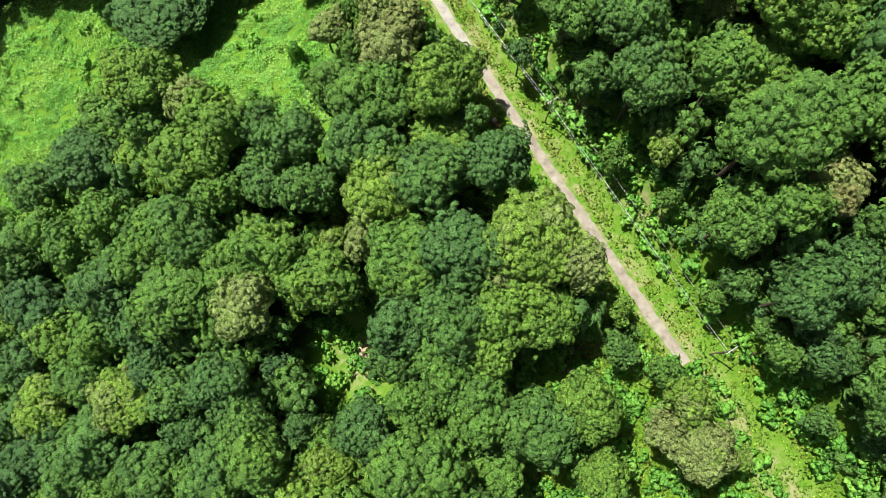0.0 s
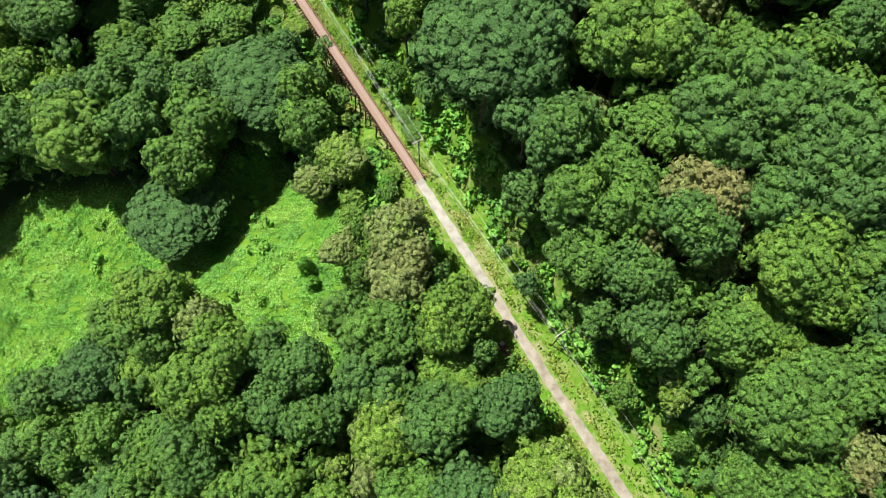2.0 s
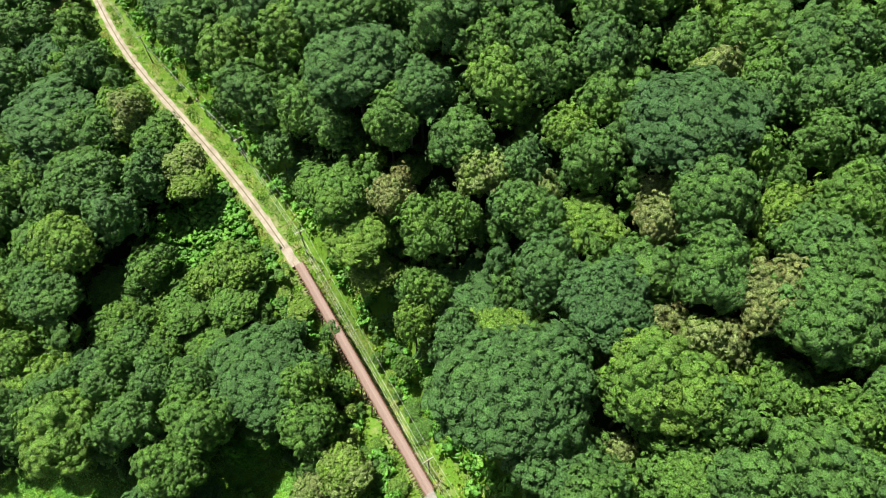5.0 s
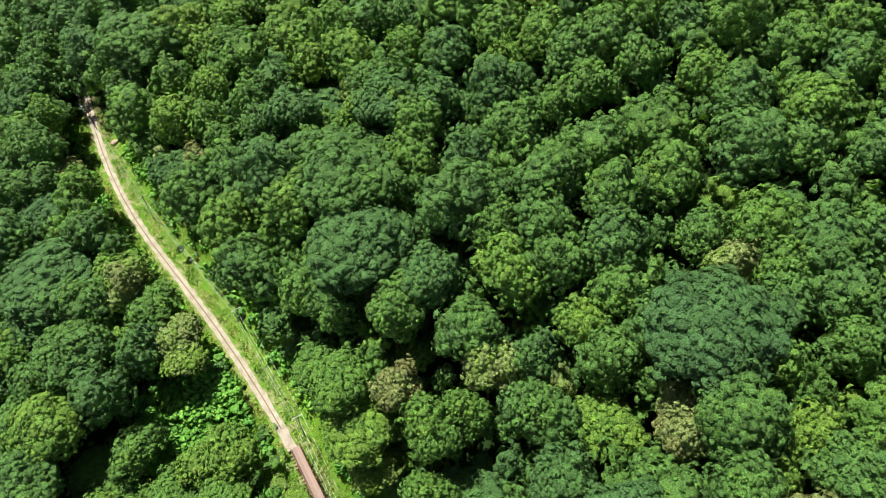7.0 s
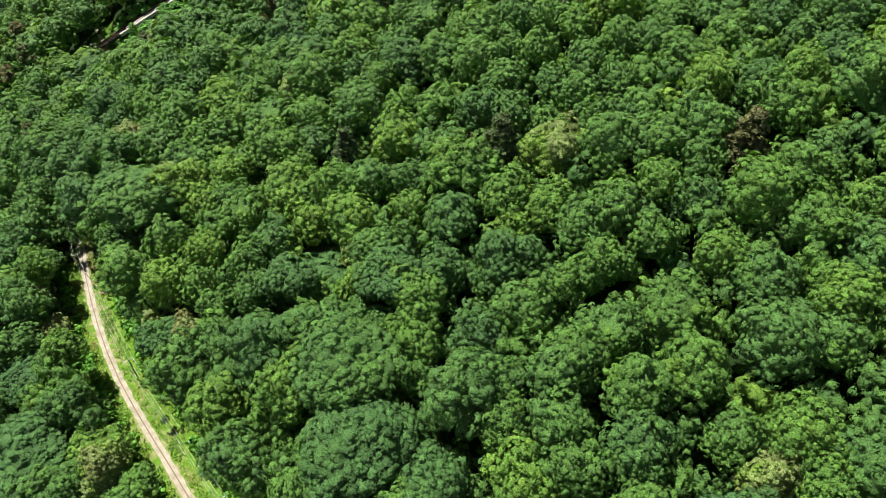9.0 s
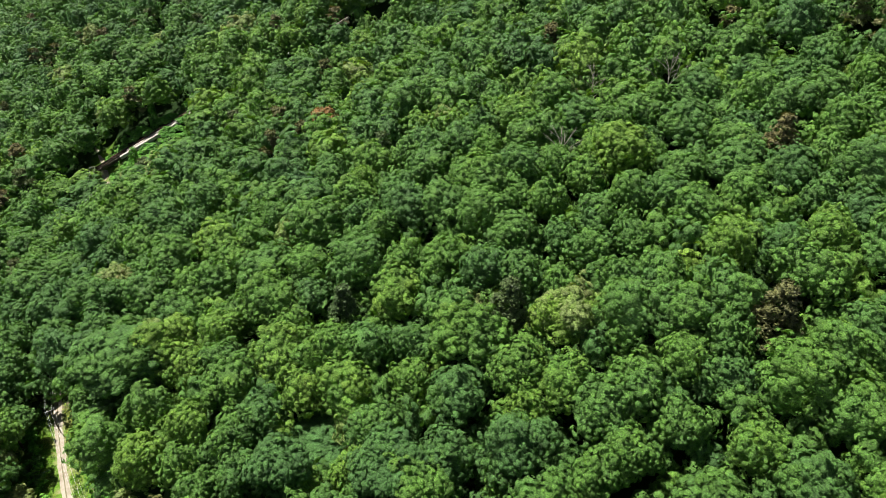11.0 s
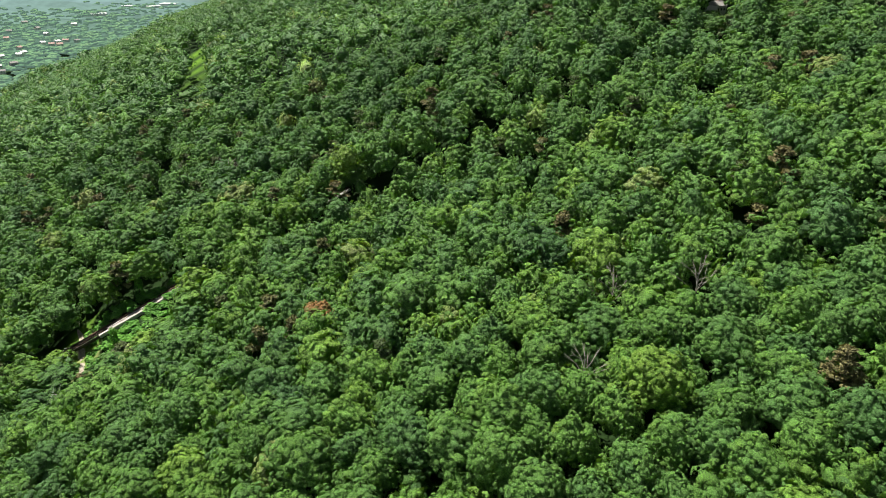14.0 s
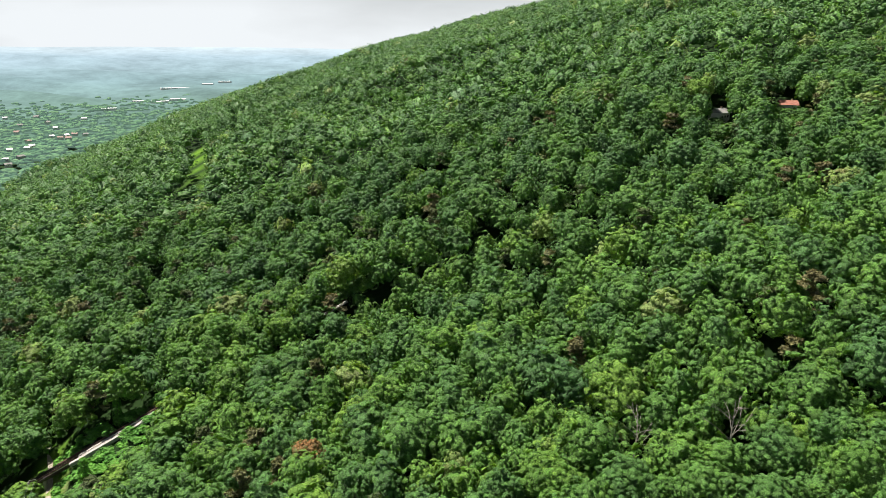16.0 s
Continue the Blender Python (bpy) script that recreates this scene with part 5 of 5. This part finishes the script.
for x, y, r in VALLEY_HOUSES:
    house(x, y, float(valley_floor(x, y)) + 9, vr.uniform(12, 18), vr.uniform(9, 12), vr.uniform(5, 7), r, vr.choice([ROOFGREY, ROOFWHITE, ROOFPINK]), "pale house with a pitched roof among valley trees")
for x, y, w, dp, t in ((-1296, 2646, 46, 20, 12), (-1262, 2668, 30, 18, 20), (-1249, 2858, 40, 22, 5), (-1177, 2864, 44, 24, 15), (-1153, 2886, 30, 24, 30), (-1125, 2950, 60, 30, 0), (-1247, 3240, 130, 26, 32), (-1157, 3407, 50, 22, 10), (-1104, 3500, 60, 22, 12)):
    rr = math.hypot(x + 12, y - 190)
    flat_hall(x, y, far_height(rr) + 3, w, dp * 1.5, 4, t)

# houses in the woods of the upper slope
for x, y, roof, label, turn in ((225, 682, ROOFWHITE, "house with a pale roof among the hillside trees", 20), (202, 604, ROOFRED, "small house with a red roof among the hillside trees", -10), (159, 601, ROOFGREY, "grey-roofed house half hidden by hillside trees", 35), (89, 796, ROOFGREY, "grey-roofed house half hidden by hillside trees", 5)):
    house(x, y, float(land(x, y)) + 0.8, 10, 8, 5.0, turn, roof, label)


def mast(x, y, tall):
    """A slender steel mast with cross brackets and a lamp head."""
    root = new("radio_mast")
    root.matrix_world = pose(x, y, float(land(x, y)))
    tagged(root, "tall pale grey steel mast standing above hillside trees", "mast", "masts by the houses")
    part("pole", tube(bmesh.new(), [(0, 0, -0.5), (0, 0, tall * 0.6), (0, 0, tall)], [0.34, 0.26, 0.16], 8), CONCRETE, root)
    for h in (0.80, 0.90, 0.97):
        part("bracket", box(bmesh.new(), (1.8, 0.14, 0.14), pose(0, 0, tall * h, 0, 0, 25), 0.02), CONCRETE, root)


mast(198, 649, 34)
mast(192, 655, 31)

# ---- single trees and things of note ----


def dead_tree(x, y, tall, seed, label="bare grey dead tree standing among green crowns"):
    r = np.random.RandomState(seed)
    root = new("dead_tree")
    root.matrix_world = pose(x, y, float(land(x, y)))
    tagged(root, label, "dead tree")
    part("trunk", tube(bmesh.new(), [(0, 0, -1), (0.3, 0.2, tall * 0.5), (0.1, 0.4, tall)], [0.34, 0.24, 0.06], 7), DEADWOOD, root)
    for k in range(13):
        a, h = r.uniform(0, 6.28), tall * r.uniform(0.5, 0.92)
        q = (tall - h) * 0.5 + r.uniform(1.4, 3.2)
        p1 = Vector((math.cos(a) * q * 0.5, math.sin(a) * q * 0.5, h + q * 0.5))
        p2 = Vector((math.cos(a + 0.2) * q, math.sin(a + 0.2) * q, h + q * 0.9))
        bm = tube(bmesh.new(), [(0.2, 0.2, h), p1, p2], [0.12, 0.08, 0.03], 5)
        for j in range(3):
            b2 = a + r.uniform(-0.9, 0.9)
            tube(bm, [p1.lerp(p2, r.uniform(0, 0.8)), p2 + Vector((math.cos(b2), math.sin(b2), r.uniform(-0.2, 0.8))) * r.uniform(0.6, 1.5)], [0.05, 0.02], 4)
        part("branch", bm, DEADWOOD, root)


for k, (x, y, tall) in enumerate(((28, 315.5, 25), (69, 348.5, 27), (44, 353, 25), (-147, 561, 25), (-146, 246, 18), (-12, 172, 20), (-129, 188, 19))):
    dead_tree(x, y, tall, 700 + k)


def lone_tree(x, y, r, hue, label):
    v, f, n, shift, rim = BROAD[rs.randint(5)]
    root = new("broadleaf_tree")
    tagged(root, label, "tree")
    link_mesh("crown", v, f, LEAF, root, hue=np.clip(hue + shift, 0, 1), normals=n, extra={"rim": rim})
    part("trunk", trunk_bm(np.random.RandomState(4)), BARK, root)
    s = r / 5.9
    root.matrix_basis = pose(x, y, float(land(x, y))) @ Matrix.Diagonal((s, s, tree_height(r) * 1.12, 1))


lone_tree(-56.5, 373, 6.0, 0.99, "dying tree with a rust-orange crown on the slope")
lone_tree(-109, 522, 5.2, 0.70, "yellow-green tree standing out of the woods")
lone_tree(145, 600, 8.0, 0.69, "bright yellow-green tree near the hillside houses")


def vine_pillar(x, y, tall, wide, seed):
    """A dead stem wholly wrapped in creeper."""
    r = np.random.RandomState(seed)
    root = new("vine_covered_stump")
    root.matrix_world = pose(x, y, float(land(x, y)))
    tagged(root, "broken trunk wrapped in bright green creeping vines", "vine stump")
    part("trunk", tube(bmesh.new(), [(0, 0, -0.5), (0.2, 0, tall * 0.95)], [0.45, 0.25], 7), BARK, root)
    n = int(900 * tall / 9)
    a, h = r.uniform(0, 6.28, n), r.uniform(0, 1, n)
    w = wide * (1.15 - 0.55 * h) * (1 + 0.22 * np.sin(a * 3 + h * 9 + seed))
    o = np.stack([np.cos(a), np.sin(a), 0.25 + 0.9 * h ** 3], -1)
    p = np.stack([np.cos(a) * w, np.sin(a) * w, h * tall], -1)
    top = h > 0.9
    p[top, :2] *= r.uniform(0, 1, top.sum())[:, None]
    v, f, nn = leaf_tris(p, o, 0.55, r, 0.45)
    link_mesh("vines", v, f, VINE, root, "dense bright green vine leaves", hue=0.3, normals=nn)


for k, (x, y, tall, wide) in enumerate(((-54, 104, 9, 2.6), (-33, 74, 7, 1.6), (-166, 427, 12, 2.4), (-168, 463, 14, 2.4), (-14, 90, 7, 2.2), (-31, 70, 4, 1.4), (-50, 108, 6, 2.4))):
    vine_pillar(x, y, tall, wide, 800 + k)


def boulder(x, y, size, seed, mat=ROCK, label="pinkish weathered sandstone boulder in the undergrowth", sink=0.3):
    r = np.random.RandomState(seed)
    v, f = ico(3)
    k = 1 + 0.18 * r.randn(6)[np.argmax(np.abs(v), axis=1)][:, None] + 0.05 * r.randn(len(v))[:, None]
    v = np.sign(v) * np.abs(v) ** 0.8 * k * np.array(size) / 2
    ob = link_mesh("boulder", v, f, mat)
    ob.matrix_world = pose(x, y, float(land(x, y)) + size[2] * (0.5 - sink), 0, 0, r.uniform(0, 180))
    tagged(ob, label, "rock", "loose rocks")


for k, (x, y, size) in enumerate(((-17.3, 9.2, (3.6, 2.6, 2.0)), (-18.6, 6.8, (2.4, 2.0, 1.2)), (-15.8, 7.6, (1.8, 1.5, 1.0)), (-24.3, 0.4, (2.2, 1.6, 1.0)), (-16, 0.5, (1.7, 1.4, 0.9)), (25.6, 4.2, (1.4, 1.1, 0.8)), (-118.4, 254.9, (2.4, 2.0, 1.5)), (-106.8, 241, (1.8, 1.4, 1.4)))):
    boulder(x, y, size, 850 + k, label="reddish weathered sandstone boulder beside the woods")


def log(p, q, r0, label):
    root = part("fallen_log", tube(bmesh.new(), [p, tuple((a + b) / 2 for a, b in zip(p, q)), q], [r0, r0 * 0.9, r0 * 0.7], 9), RAILWOOD, None)
    tagged(root, label, "log", "fallen timber")


def on_land(x, y, lift):
    return (x, y, float(land(x, y)) + lift)


log(on_land(21.5, 6.8, 0.5), on_land(27.5, 8.6, 0.5), 0.28, "fallen reddish log lying in undergrowth")
log(on_land(23.0, 5.2, 0.4), on_land(28.0, 7.0, 0.4), 0.22, "fallen reddish log lying in undergrowth")
log(on_land(-7.5, 132.8, 1.2), on_land(-2.2, 133.6, 1.2), 0.25, "old brown timber lying in the gully")
log(on_land(-7.0, 134.2, 1.0), on_land(-3.0, 134.6, 1.0), 0.22, "old brown timber lying in the gully")


RUBBLE = plain("red_brown_rubble_masonry", [(0.3, (0.10, 0.055, 0.040)), (0.5, (0.20, 0.115, 0.085)), (0.75, (0.31, 0.21, 0.165))], 1.1, 0.95, 0.1, 0.10, 6)


def masonry_block():
    """A low rubble block of coursed stones beside the trail, with a small cap left on one end."""
    x, y = 11.2, 53.2
    r = np.random.RandomState(61)
    root = new("masonry_block")
    root.matrix_world = pose(x, y, float(land(x, y)) - 0.2, 0, 0, 28)
    tagged(root, "low broken reddish rubble masonry block with a pale concrete cap", "masonry block")
    for course in range(3):
        for j in range(5):
            for i in range(2):
                if course == 2 and r.uniform() < 0.4:
                    continue
                w = (0.62, 0.74, 0.46)
                bm = box(bmesh.new(), (w[0] * r.uniform(0.9, 1.02), w[1] * r.uniform(0.9, 1.02), w[2] * r.uniform(0.92, 1.1)), pose((i - 0.5) * 0.64 + r.uniform(-0.05, 0.05), (j - 2) * 0.77 + (course % 2) * 0.16, course * 0.46, r.uniform(-3, 3), r.uniform(-3, 3), r.uniform(-5, 5)), 0.05)
                part("stone", bm, RUBBLE, root)
    part("cap", box(bmesh.new(), (0.95, 0.8, 0.16), pose(0, 1.35, 1.26, 2, 3, 4), 0.03), CONCRETE, root, "pale chipped concrete cap")


masonry_block()
